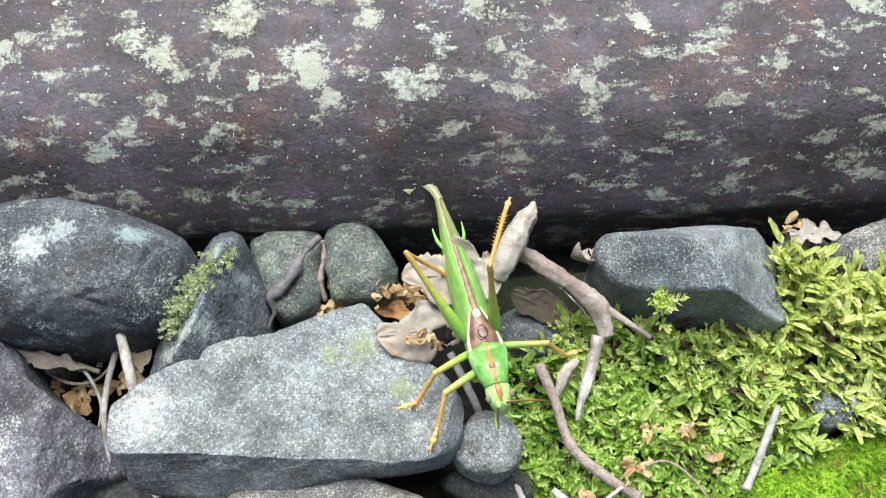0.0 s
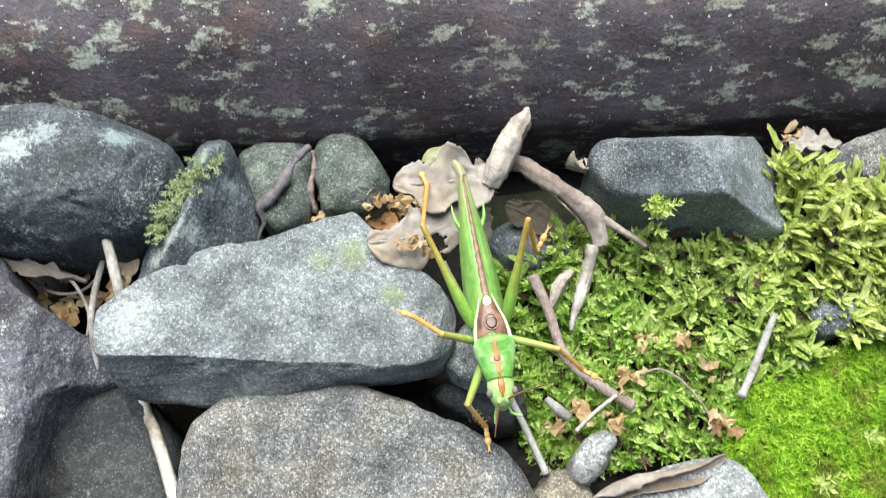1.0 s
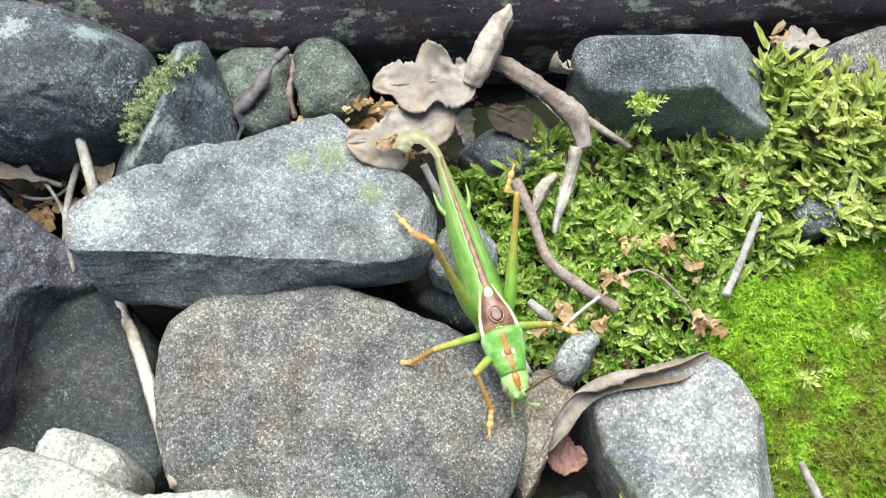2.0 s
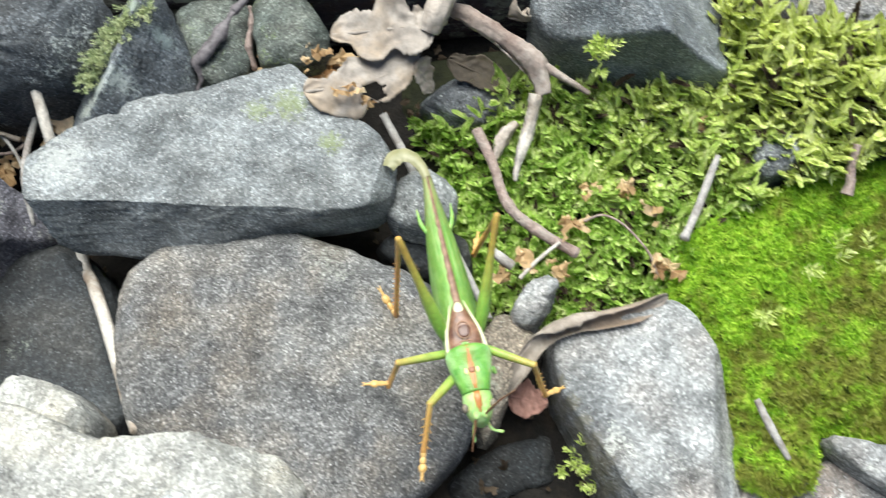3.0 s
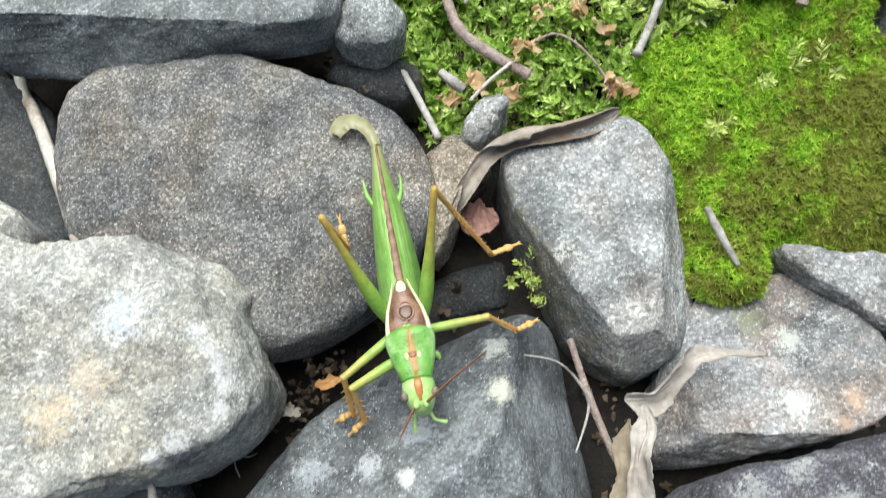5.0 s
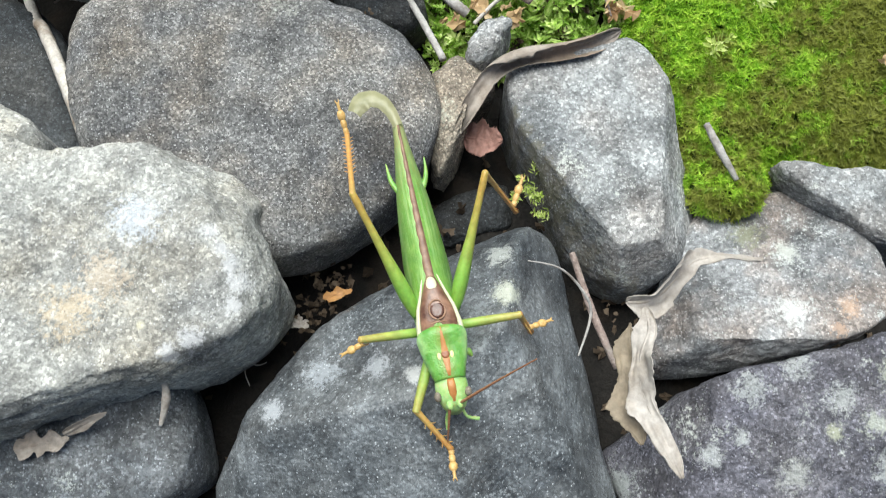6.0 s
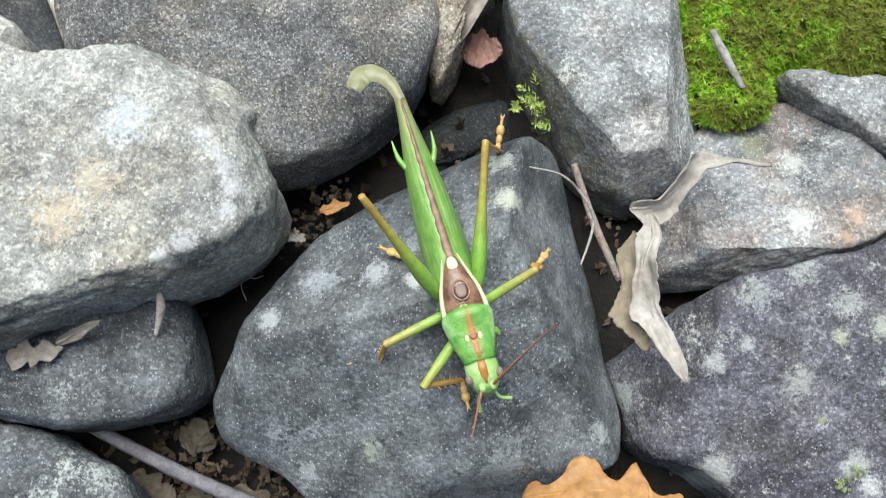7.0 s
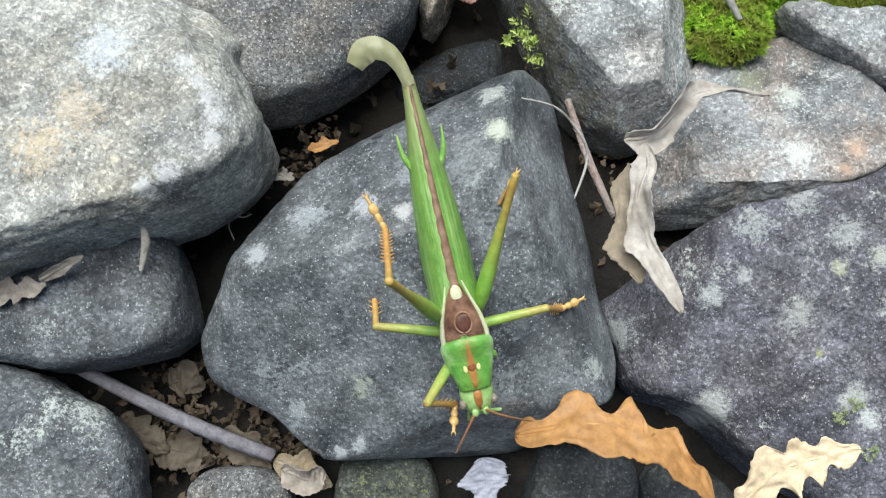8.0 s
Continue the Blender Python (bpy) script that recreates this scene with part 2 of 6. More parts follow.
def rust_material():
    n = Nodes("rusty_steel_with_lichen")
    big = n.noise(38, 5, 0.6, 1.0, own=False)
    mid = n.noise(210, 6, 0.7, 2.0, own=False)
    fine = n.noise(1300, 3, 0.7, 3.0, own=False)
    streak = n.noise(160, 5, 0.7, 8.0, 0.4, own=False, stretch=(0.35, 1, 1.6))
    col = n.mix(n.ramp(big, (0.35, 0.0), (0.65, 1.0)), (0.043, 0.033, 0.037), (0.095, 0.079, 0.096))
    col = n.mix(0.7, col, n.ramp(streak, (0.3, 0.5), (0.5, 1.0), (0.7, 1.5)), "MULTIPLY")
    rust = n.ramp(n.noise(85, 6, 0.65, 4.0, own=False), (0.52, 0.0), (0.72, 1.0))
    col = n.mix(n.math("MULTIPLY", rust, 0.55), col, (0.15, 0.075, 0.05))
    col = n.mix(0.8, col, n.ramp(mid, (0.3, 0.5), (0.5, 1.0), (0.72, 1.45)), "MULTIPLY")
    col = n.mix(0.7, col, n.ramp(fine, (0.35, 0.6), (0.5, 1.0), (0.66, 1.5)), "MULTIPLY")
    # crusts of grey-green lichen: large rosettes and small flecks
    crumb = n.ramp(n.noise(800, 4, 0.7, 6.0, own=False), (0.38, 0.15), (0.55, 1.0))
    grit = n.math("MULTIPLY", n.math("SUBTRACT", n.noise(1500, 4, 0.8, 16.0, own=False), 0.5), 0.36)
    crumbs = n.noise(420, 5, 0.75, 18.0, own=False)
    patch = n.ramp(n.math("ADD", n.noise(95, 5, 0.62, 5.5, 0.0, own=False, stretch=(0.65, 1, 1.2)), grit), (0.6, 0.0), (0.635, 1.0))
    flecks = n.ramp(n.math("ADD", n.noise(230, 4, 0.6, 11.0, 0.0, own=False, stretch=(0.55, 1, 1.3)), grit), (0.545, 0.0), (0.59, 1.0))
    dots = n.ramp(n.noise(1000, 2, 0.5, 12.0, own=False), (0.68, 0.0), (0.71, 1.0))
    tone = n.ramp(n.noise(60, 4, 0.6, 13.0, own=False), (0.3, (0.33, 0.32, 0.25)), (0.5, (0.4, 0.42, 0.34)), (0.7, (0.54, 0.58, 0.5)))
    col = n.mix(n.math("MULTIPLY", patch, crumb), col, tone)
    col = n.mix(n.math("MULTIPLY", n.math("MULTIPLY", flecks, crumb), 0.8), col, tone)
    col = n.mix(n.math("MULTIPLY", dots, 0.8), col, (0.7, 0.69, 0.68))
    for x, y, r in RAIL_CRUSTS:
        col = n.mix(n.patch(x, y, r, crumbs, 0.8, ((0.3, 0.0), (0.42, 0.75))), col, tone)
    yellow = n.ramp(n.noise(70, 6, 0.7, 21.0, own=False), (0.66, 0.0), (0.72, 1.0))
    col = n.mix(n.math("MULTIPLY", n.math("MULTIPLY", yellow, crumb), 0.5), col, (0.35, 0.33, 0.08))
    h = n.math("ADD", n.math("MULTIPLY", mid, 0.8), n.math("ADD", n.math("MULTIPLY", fine, 0.4), n.math("MULTIPLY", patch, 0.5)))
    return n.done(col, n.ramp(mid, (0.3, 0.55), (0.7, 0.8)), n.bump(h, 0.0009, 0.9), Specular_IOR_Level=0.45)


def plain_material(name, a, b, scale=400, rough=0.6, bump=0.0002, translucent=0.0, own=True, more=None, **extra):
    n = Nodes(name)
    f = n.noise(scale, 5, 0.65, 1.0, 0.2, own)
    col = n.mix(n.ramp(f, (0.3, 0.0), (0.7, 1.0)), a, b)
    if more:
        col = n.mix(n.ramp(n.noise(scale * 0.25, 4, 0.6, 4.0, 0.3, own), (0.5, 0.0), (0.68, 1.0)), col, more)
    col = n.mix(0.5, col, n.ramp(n.noise(scale * 4, 3, 0.6, 6.0, 0, own), (0.35, 0.65), (0.65, 1.3)), "MULTIPLY")
    return n.done(col, rough, n.bump(f, bump), **extra)


def island_material(name, a, b, c, rough=0.55, brown=None, clump=260, gold=None):
    """Many small leaves: every leaf its own tint, every clump a little lighter or darker in pigment."""
    n = Nodes(name)
    geo = n.t.nodes.new("ShaderNodeNewGeometry")
    tint = n.math("MULTIPLY_ADD", geo.outputs["Random Per Island"], 0.55)
    tint.node.inputs[2].default_value = 0.0
    tint = n.math("ADD", tint, n.math("MULTIPLY", n.ramp(n.noise(clump, 2, 0.5, 2.0, own=False), (0.3, 0.0), (0.7, 1.0)), 0.45))
    col = n.ramp(tint, (0.1, a), (0.5, b), (0.9, c))
    if gold:
        place = n.math("ADD", n.math("ADD", n.math("MULTIPLY", n.axis(0), 7.0), n.math("MULTIPLY", n.axis(1), 9.0)), n.noise(120, 4, 0.7, 9.0, own=False))
        lush = n.ramp(tint, *gold)
        col = n.mix(n.ramp(n.math("MULTIPLY", place, 0.6), (0.7, 0.0), (0.94, 1.0)), col, lush)
    if brown:
        x = n.math("MULTIPLY", n.axis(0), 9.0)
        y = n.math("MULTIPLY", n.axis(1), -5.0)
        spot = n.math("ADD", n.math("ADD", x, y), n.noise(75, 4, 0.6, 5.0, own=False))
        spot = n.math("ADD", spot, n.math("MULTIPLY", n.noise(190, 4, 0.7, 6.0, own=False), 2.0))
        col = n.mix(n.ramp(n.math("MULTIPLY", spot, 0.4), (0.8, 0.0), (0.92, 0.8)), col, brown)
    n.done(col, rough, Specular_IOR_Level=0.28)
    trans = n.t.nodes.new("ShaderNodeBsdfTranslucent")
    n.link(col, trans.inputs[0])
    mixer = n.t.nodes.new("ShaderNodeMixShader")
    mixer.inputs[0].default_value = 0.3
    n.link(n.bsdf.outputs[0], mixer.inputs[1])
    n.link(trans.outputs[0], mixer.inputs[2])
    n.link(mixer.outputs[0], n.t.nodes["Material Output"].inputs[0])
    return n.mat


M["rust"] = rust_material()
# soil colour taken near black to stand for the shade of deep gaps
M["soil"] = plain_material("shade_dark_soil", (0.007, 0.006, 0.005), (0.018, 0.015, 0.012), 260, 0.95, 0.002, own=False, more=(0.035, 0.025, 0.016))
# near-black: the shade between the moss shoots is put into this colour
M["moss_bed"] = plain_material("shade_dark_moss_underlayer", (0.012, 0.014, 0.006), (0.03, 0.034, 0.012), 300, 0.95, 0.001, own=False)
M["cushion_bed"] = plain_material("cushion_moss_underlayer", (0.03, 0.055, 0.01), (0.08, 0.13, 0.02), 300, 0.95, 0.001, own=False)
M["feather"] = island_material("feather_moss", (0.1, 0.24, 0.015), (0.48, 0.68, 0.14), (0.92, 0.97, 0.5), 0.42, clump=200, gold=((0.1, (0.32, 0.38, 0.07)), (0.5, (0.75, 0.82, 0.29)), (0.9, (0.97, 0.97, 0.62))))
M["cushion"] = island_material("cushion_moss", (0.1, 0.25, 0.01), (0.28, 0.5, 0.025), (0.55, 0.74, 0.09), brown=(0.2, 0.18, 0.04), clump=330)
M["twig_grey"] = plain_material("weathered_grey_twig", (0.3, 0.28, 0.26), (0.5, 0.48, 0.45), 700, 0.85, 0.0004, more=(0.2, 0.17, 0.15))
M["twig_bark"] = plain_material("brown_twig_bark", (0.19, 0.13, 0.11), (0.44, 0.35, 0.31), 600, 0.8, 0.001, more=(0.36, 0.32, 0.28))
M["twig_violet"] = plain_material("grey_violet_twig", (0.12, 0.11, 0.125), (0.24, 0.225, 0.245), 700, 0.8, 0.0004, more=(0.12, 0.1, 0.11))
M["straw"] = plain_material("bleached_stem", (0.4, 0.36, 0.31), (0.66, 0.62, 0.56), 500, 0.8, 0.0006, more=(0.26, 0.2, 0.15))
M["pale_leaf"] = plain_material("pale_beige_leaf", (0.22, 0.185, 0.155), (0.38, 0.34, 0.3), 200, 0.7, 0.0003, more=(0.34, 0.25, 0.16))
M["bark"] = plain_material("brown_grey_bark", (0.2, 0.14, 0.115), (0.36, 0.3, 0.26), 330, 0.8, 0.0006, more=(0.5, 0.45, 0.4))
M["dead_leaf"] = plain_material("grey_dead_leaf", (0.22, 0.18, 0.145), (0.42, 0.37, 0.32), 260, 0.7, 0.0003, more=(0.25, 0.19, 0.14))
M["curl_leaf"] = plain_material("pale_curled_leaf", (0.3, 0.26, 0.22), (0.47, 0.43, 0.39), 240, 0.6, 0.0003, more=(0.36, 0.28, 0.19))
M["oak_leaf"] = plain_material("orange_brown_leaf", (0.34, 0.16, 0.05), (0.52, 0.28, 0.1), 220, 0.6, 0.0003, more=(0.28, 0.14, 0.05))
M["tan_leaf"] = plain_material("tan_dry_leaf", (0.17, 0.13, 0.085), (0.31, 0.255, 0.18), 220, 0.7, 0.0003, more=(0.3, 0.22, 0.12))
M["cream_leaf"] = plain_material("cream_dry_leaf", (0.6, 0.45, 0.28), (0.78, 0.62, 0.42), 260, 0.6, 0.0003)
M["red_leaf"] = plain_material("reddish_dry_leaf", (0.2, 0.1, 0.08), (0.34, 0.18, 0.14), 260, 0.7, 0.0003)
M["litter"] = island_material("leaf_litter", (0.045, 0.033, 0.023), (0.1, 0.072, 0.048), (0.2, 0.15, 0.105), 0.8)
M["crumbs"] = island_material("tan_leaf_crumbs", (0.3, 0.17, 0.08), (0.55, 0.38, 0.2), (0.8, 0.64, 0.42), 0.7)
M["dark_leaf"] = plain_material("dark_shrivelled_leaf", (0.07, 0.06, 0.065), (0.2, 0.18, 0.19), 400, 0.6, 0.0004)
M["lilac"] = plain_material("lilac_grey_leaf", (0.3, 0.3, 0.36), (0.44, 0.44, 0.5), 260, 0.6, 0.0003)
M["earth_leaf"] = plain_material("olive_brown_leaf", (0.05, 0.038, 0.026), (0.115, 0.088, 0.058), 260, 0.7, 0.0003)
M["wood"] = plain_material("weathered_wood", (0.36, 0.3, 0.25), (0.58, 0.52, 0.46), 420, 0.85, 0.0006, more=(0.22, 0.17, 0.13))

# ---- mesh helpers ----


def mesh_object(name, verts, faces, mats, parent=None, smooth=True, origin=None, slots=None):
    """One mesh object; its origin is put at origin (metres)."""
    verts = np.asarray(verts, float)
    o = np.zeros(3) if origin is None else np.asarray(origin, float)
    me = bpy.data.meshes.new(name)
    me.from_pydata((verts - o).tolist(), [], faces if isinstance(faces, list) else faces.tolist())
    for m in mats if isinstance(mats, (list, tuple)) else [mats]:
        me.materials.append(m)
    if slots is not None:
        me.polygons.foreach_set("material_index", np.asarray(slots, dtype=np.int32))
    if smooth:
        me.polygons.foreach_set("use_smooth", np.ones(len(me.polygons), dtype=bool))
    me.update()
    ob = new(name, me)
    ob.location = o
    if parent is not None:
        ob.parent = parent
    return ob


def closed_spline(points, count):
    """Evenly sampled closed Catmull-Rom curve through points."""
    p = np.asarray(points, float)
    n = len(p)
    out = []
    for i in range(n):
        a, b, c, d = p[i - 1], p[i], p[(i + 1) % n], p[(i + 2) % n]
        for u in np.linspace(0, 1, 12, endpoint=False):
            out.append(0.5 * (2 * b + (c - a) * u + (2 * a - 5 * b + 4 * c - d) * u * u + (3 * b - a - 3 * c + d) * u ** 3))
    out = np.array(out)
    step = np.r_[0, np.cumsum(np.linalg.norm(np.diff(np.r_[out, out[:1]], axis=0), axis=1))]
    s = np.linspace(0, step[-1], count, endpoint=False)
    loop = np.r_[out, out[:1]]
    return np.c_[np.interp(s, step, loop[:, 0]), np.interp(s, step, loop[:, 1])]


def ring_faces(rings, segs, close=True):
    f = []
    for i in range(rings - 1):
        for j in range(segs if close else segs - 1):
            k = (j + 1) % segs
            f.append((i * segs + j, i * segs + k, (i + 1) * segs + k, (i + 1) * segs + j))
    return f


def rough(points, scale, amount, seed):
    """Noise for each point (metres), scale in 1/metre."""
    s = Vector((seed * 7.3, seed * 3.1, seed * 1.7))
    return np.array([noise.fractal(Vector(p) * scale + s, 0.8, 2.1, 4) for p in points]) * amount


BALLS = {}


def unit_ball(level):
    """Points of an even ball, drawn together towards its upper side, and its triangles."""
    if level not in BALLS:
        bm = bmesh.new()
        bmesh.ops.create_icosphere(bm, subdivisions=level, radius=1.0)
        p = np.array([q.co[:] for q in bm.verts])
        f = np.array([[q.index for q in face.verts] for face in bm.faces])
        bm.free()
        z = 2 * np.sqrt(np.clip((p[:, 2] + 1) / 2, 0, 1)) - 1
        flat = np.hypot(p[:, 0], p[:, 1]) + 1e-9
        p = np.c_[p[:, :2] / flat[:, None] * np.sqrt(np.clip(1 - z * z, 0, 1))[:, None], z * np.where(z > 0, 2.0, 1.0)]
        BALLS[level] = (p, f)
    return BALLS[level]


def point_normals(v, f):
    n = np.cross(v[f[:, 1]] - v[f[:, 0]], v[f[:, 2]] - v[f[:, 0]])
    out = np.zeros_like(v)
    for k in range(3):
        np.add.at(out, f[:, k], n)
    return out / (np.linalg.norm(out, axis=1)[:, None] + 1e-12)


def rock(corners, edge, top, base, mat, label, seed, power=4.0, tilt=(0, 0), cuts=(), lumps=1.0, facets=6, worn=70, level=5, bite=(0.03, 0.11)):
    """A broken stone from its plan (mm), the height of its widest line, its top and its base (mm).
    power: 2 is round, 8 is a flat slab. tilt: its rise per mm along x and y. cuts: broken faces, each (nx, ny, nz, x, y, z):
    all beyond the plane through that point is taken off. facets: so many small broken faces besides. worn: low is rounded off."""
    ring = closed_spline(corners, 360)
    c = (ring.min(axis=0) + ring.max(axis=0)) / 2
    polar = ring - c
    turn = np.arctan2(polar[:, 1], polar[:, 0])
    order = np.argsort(turn)
    u, f = unit_ball(level)
    reach = np.interp(np.arctan2(u[:, 1], u[:, 0]), turn[order], np.linalg.norm(polar, axis=1)[order], period=2 * math.pi)
    flat = np.hypot(u[:, 0], u[:, 1])
    high, deep = top - edge, edge - base
    d = np.c_[u[:, 0] * reach, u[:, 1] * reach, u[:, 2] * np.where(u[:, 2] > 0, high, deep)]
    gauge = (flat ** power + np.abs(u[:, 2]) ** power) ** (1 / power)
    planes = []
    for nx, ny, nz, x, y, z in cuts:
        n = np.array([nx + nz * tilt[0], ny + nz * tilt[1], nz])
        p = np.array([x - c[0], y - c[1], z - edge - tilt[0] * (x - c[0]) - tilt[1] * (y - c[1])])
        planes.append(np.maximum(d @ n, 0) / max(n @ p, 0.4))
    shape = d / gauge[:, None]
    rnd = random.Random(seed)
    for _ in range(facets):
        az, el = rnd.uniform(0, 6.283), rnd.uniform(0.35, 1.1)
        n = np.array([math.cos(az) * math.cos(el), math.sin(az) * math.cos(el), math.sin(el)])
        planes.append(np.maximum(d @ n, 0) / ((shape @ n).max() * (1 - rnd.uniform(*bite))))
    allg = np.stack([gauge, *planes])
    most = allg.max(axis=0)
    soft = worn * (1 + 0.5 * rough(shape * MM, 60, 1.0, seed + 9))
    total = most * ((allg / most) ** soft).sum(axis=0) ** (1 / soft)
    ranked = np.sort(allg, axis=0)
    crest = np.clip((ranked[-2] / ranked[-1] - 0.955) / 0.045, 0, 1) if len(planes) else np.zeros(len(d))
    v = d / total[:, None]
    v[:, 2] += edge + tilt[0] * v[:, 0] + tilt[1] * v[:, 1]
    v[:, :2] += c
    n = point_normals(v, f)
    m = v * MM
    size = np.ptp(ring, axis=0).mean()
    mid = rough(m, 170, 1.0, seed + 1)
    v -= n * (np.maximum(mid + 0.12, 0) * crest ** 2 * 1.5 * lumps)[:, None]
    v += n * (rough(m, 40, size * 0.012 * lumps, seed) + mid * 0.5 * lumps + rough(m, 620, 0.2 * lumps, seed + 2))[:, None]
    ob = mesh_object("stone", v * MM, f, mat, origin=(c[0] * MM, c[1] * MM, base * MM))
    return tagged(ob, label, "stone", "ballast stones")


def tube_mesh(points, radii, sides=8, seed=0, wobble=0.06):
    """A tapering bent tube (metres)."""
    p = np.asarray(points, float)
    fine = []
    for i in range(len(p) - 1):
        a, b, c, d = p[max(i - 1, 0)], p[i], p[i + 1], p[min(i + 2, len(p) - 1)]
        for u in np.linspace(0, 1, 9, endpoint=False):
            fine.append(0.5 * (2 * b + (c - a) * u + (2 * a - 5 * b + 4 * c - d) * u * u + (3 * b - a - 3 * c + d) * u ** 3))
    fine.append(p[-1])
    fine = np.array(fine)
    r = np.interp(np.linspace(0, 1, len(fine)), np.linspace(0, 1, len(radii)), radii)
    rnd = random.Random(seed)
    verts = []
    up = np.array([0.13, 0.21, 0.97])
    for i, q in enumerate(fine):
        t = fine[min(i + 1, len(fine) - 1)] - fine[max(i - 1, 0)]
        t /= np.linalg.norm(t) + 1e-12
        a = np.cross(t, up)
        a /= np.linalg.norm(a) + 1e-12
        b = np.cross(t, a)
        for j in range(sides):
            g = 2 * math.pi * j / sides
            k = r[i] * (1 + rnd.uniform(-wobble, wobble))
            verts.append(q + (a * math.cos(g) + b * math.sin(g)) * k)
    faces = ring_faces(len(fine), sides)
    faces += [tuple(range(sides))[::-1], tuple(range((len(fine) - 1) * sides, len(fine) * sides))]
    return np.array(verts), faces


def twig(points, radii, mat, label, seed, category="twig", sides=8, name="twig", knots=()):
    """points and radii in mm."""
    v, f = tube_mesh(np.asarray(points, float) * MM, np.asarray(radii, float) * MM, sides, seed)
    for at, size in knots:
        q = np.array(at) * MM
        d = np.linalg.norm(v - q, axis=1)
        v += (v - q) / (d[:, None] + 1e-6) * np.exp(-(d / (size * MM * 1.5)) ** 2)[:, None] * size * MM * 0.5
    if sides >= 9:
        mid = v.reshape(-1, sides, 3).mean(axis=1).repeat(sides, axis=0)
        out = v - mid
        r = np.linalg.norm(out, axis=1)[:, None] + 1e-9
        grooves = np.tile([random.Random(seed + 50 + j).uniform(-0.22, 0.22) for j in range(sides)], len(v) // sides)
        v += out / r * (rough(v, 200, 0.5 * MM, seed) + rough(v, 900, 0.15 * MM, seed + 3))[:, None] + out * grooves[:, None]
    ob = mesh_object(name, v, f, mat, origin=v.min(axis=0))
    return tagged(ob, label, category)


def leaf(spine, width, mat, label, seed, lobes=4, depth=0.25, curl=0.0, bend=0.0, tilt=(0, 0), ragged=0.2, holes=(), cols=19, rows_n=64, tip=0.75, rib=True, lower=1.0, whole=None):
    """A dry lobed leaf with thickness, along a spine of points (mm). curl rolls its sides up, bend arches it,
    tilt: the degrees by which it leans about its spine, from its start to its end; lower: how deep
    the lobes of one side are against the other; whole: the leaf of which this is a folded half."""
    p = np.array(spine, float)
    if len(p) == 2:
        lift = np.linalg.norm(p[1] - p[0]) * bend / 8
        p = np.array([p[0], (p[0] + p[1]) / 2 + (0, 0, lift), p[1]])
    s = np.linspace(0, 1, len(p))
    us = np.linspace(0, 1, rows_n)
    c = np.array([np.interp(us, s, p[:, k]) for k in range(3)]).T
    for _ in range(rows_n // 3):
        c[1:-1] = c[1:-1] * 0.5 + (c[:-2] + c[2:]) * 0.25
    lean = np.radians(np.interp(us, np.linspace(0, 1, len(tilt)), tilt))
    top, under, line = [], [], []
    for i, u in enumerate(us):
        t = c[min(i + 1, rows_n - 1)] - c[max(i - 1, 0)]
        t /= np.linalg.norm(t)
        y = np.cross((0, 0, 1), t)
        y /= np.linalg.norm(y)
        z = np.cross(t, y)
        y, z = y * math.cos(lean[i]) + z * math.sin(lean[i]), z * math.cos(lean[i]) - y * math.sin(lean[i])
        w = width / 2 * max(math.sin(math.pi * min(u ** tip, 1)), 0.02) ** 0.6
        line.append(c[i] - z * 0.15)
        for j in range(cols):
            q = 2 * j / (cols - 1) - 1
            wave = math.cos(2 * math.pi * (lobes * u + (0.4 if q > 0 else 0.0)) + 2.6 * noise.noise(Vector((u * 4.5, seed, q > 0))))
            lobe = 1 - depth * (1 if q > 0 else lower) * (0.5 + 0.5 * wave) ** 1.4 * (1.4 + 1.2 * noise.noise(Vector((u * 3 + seed, 7.0, q > 0))))
            jag = 1 + ragged * noise.noise(Vector((u * 34 + seed, 3.0 if q > 0 else 9.0, 1.0)))
            d = q * w * (1 - (1 - lobe * jag) * abs(q) ** 1.5)
            a = curl * abs(d) / (width / 2) * (1 + 0.7 * noise.noise(Vector((u * 3.5, seed, 2.0 if q > 0 else 5.0))))
            k = width / 2 / max(abs(curl), 1e-3)
            dy, dz = (math.copysign(math.sin(a) * k, d), (1 - math.cos(a)) * k * (1 if curl > 0 else -1)) if abs(curl) > 0.05 else (d, 0.0)
            dz += 0.06 * width * noise.noise(Vector((u * 7 + seed, q * 2.4, 2.0))) + 0.022 * width * noise.noise(Vector((u * 19 + seed, q * 6, 4.0)))
            dz += 0.012 * width * abs(math.sin(math.pi * (7 * u - abs(q) * 1.2)))
            top.append(c[i] + y * dy + z * dz)
            under.append(c[i] + y * dy + z * (dz - 0.18))
    top, under = np.array(top) * MM, np.array(under) * MM
    origin = top.mean(axis=0)
    keep = []
    for f in ring_faces(rows_n, cols, close=False):
        u, q = (f[0] // cols) / (rows_n - 1), 2 * (f[0] % cols) / (cols - 1) - 1
        if not any(((u - hu) / hr) ** 2 + ((q - hq) / (hr * 4)) ** 2 < 1 + 0.6 * noise.noise(Vector((u * 30, q * 8, seed))) for hu, hq, hr in holes):
            keep.append(f)
    n = len(top)
    edges = {}
    for f in keep:
        for i in range(4):
            e = (f[i], f[(i + 1) % 4])
            if e[::-1] in edges:
                del edges[e[::-1]]
            else:
                edges[e] = True
    faces = keep + [tuple(n + k for k in f)[::-1] for f in keep] + [(b, a, n + a, n + b) for a, b in edges]
    bm = bmesh.new()
    vs = [bm.verts.new(q - origin) for q in np.r_[top, under]]
    for f in faces:
        bm.faces.new([vs[k] for k in f])
    bmesh.ops.delete(bm, geom=[q for q in bm.verts if not q.link_faces], context="VERTS")
    me = bpy.data.meshes.new("leaf")
    bm.to_mesh(me)
    bm.free()
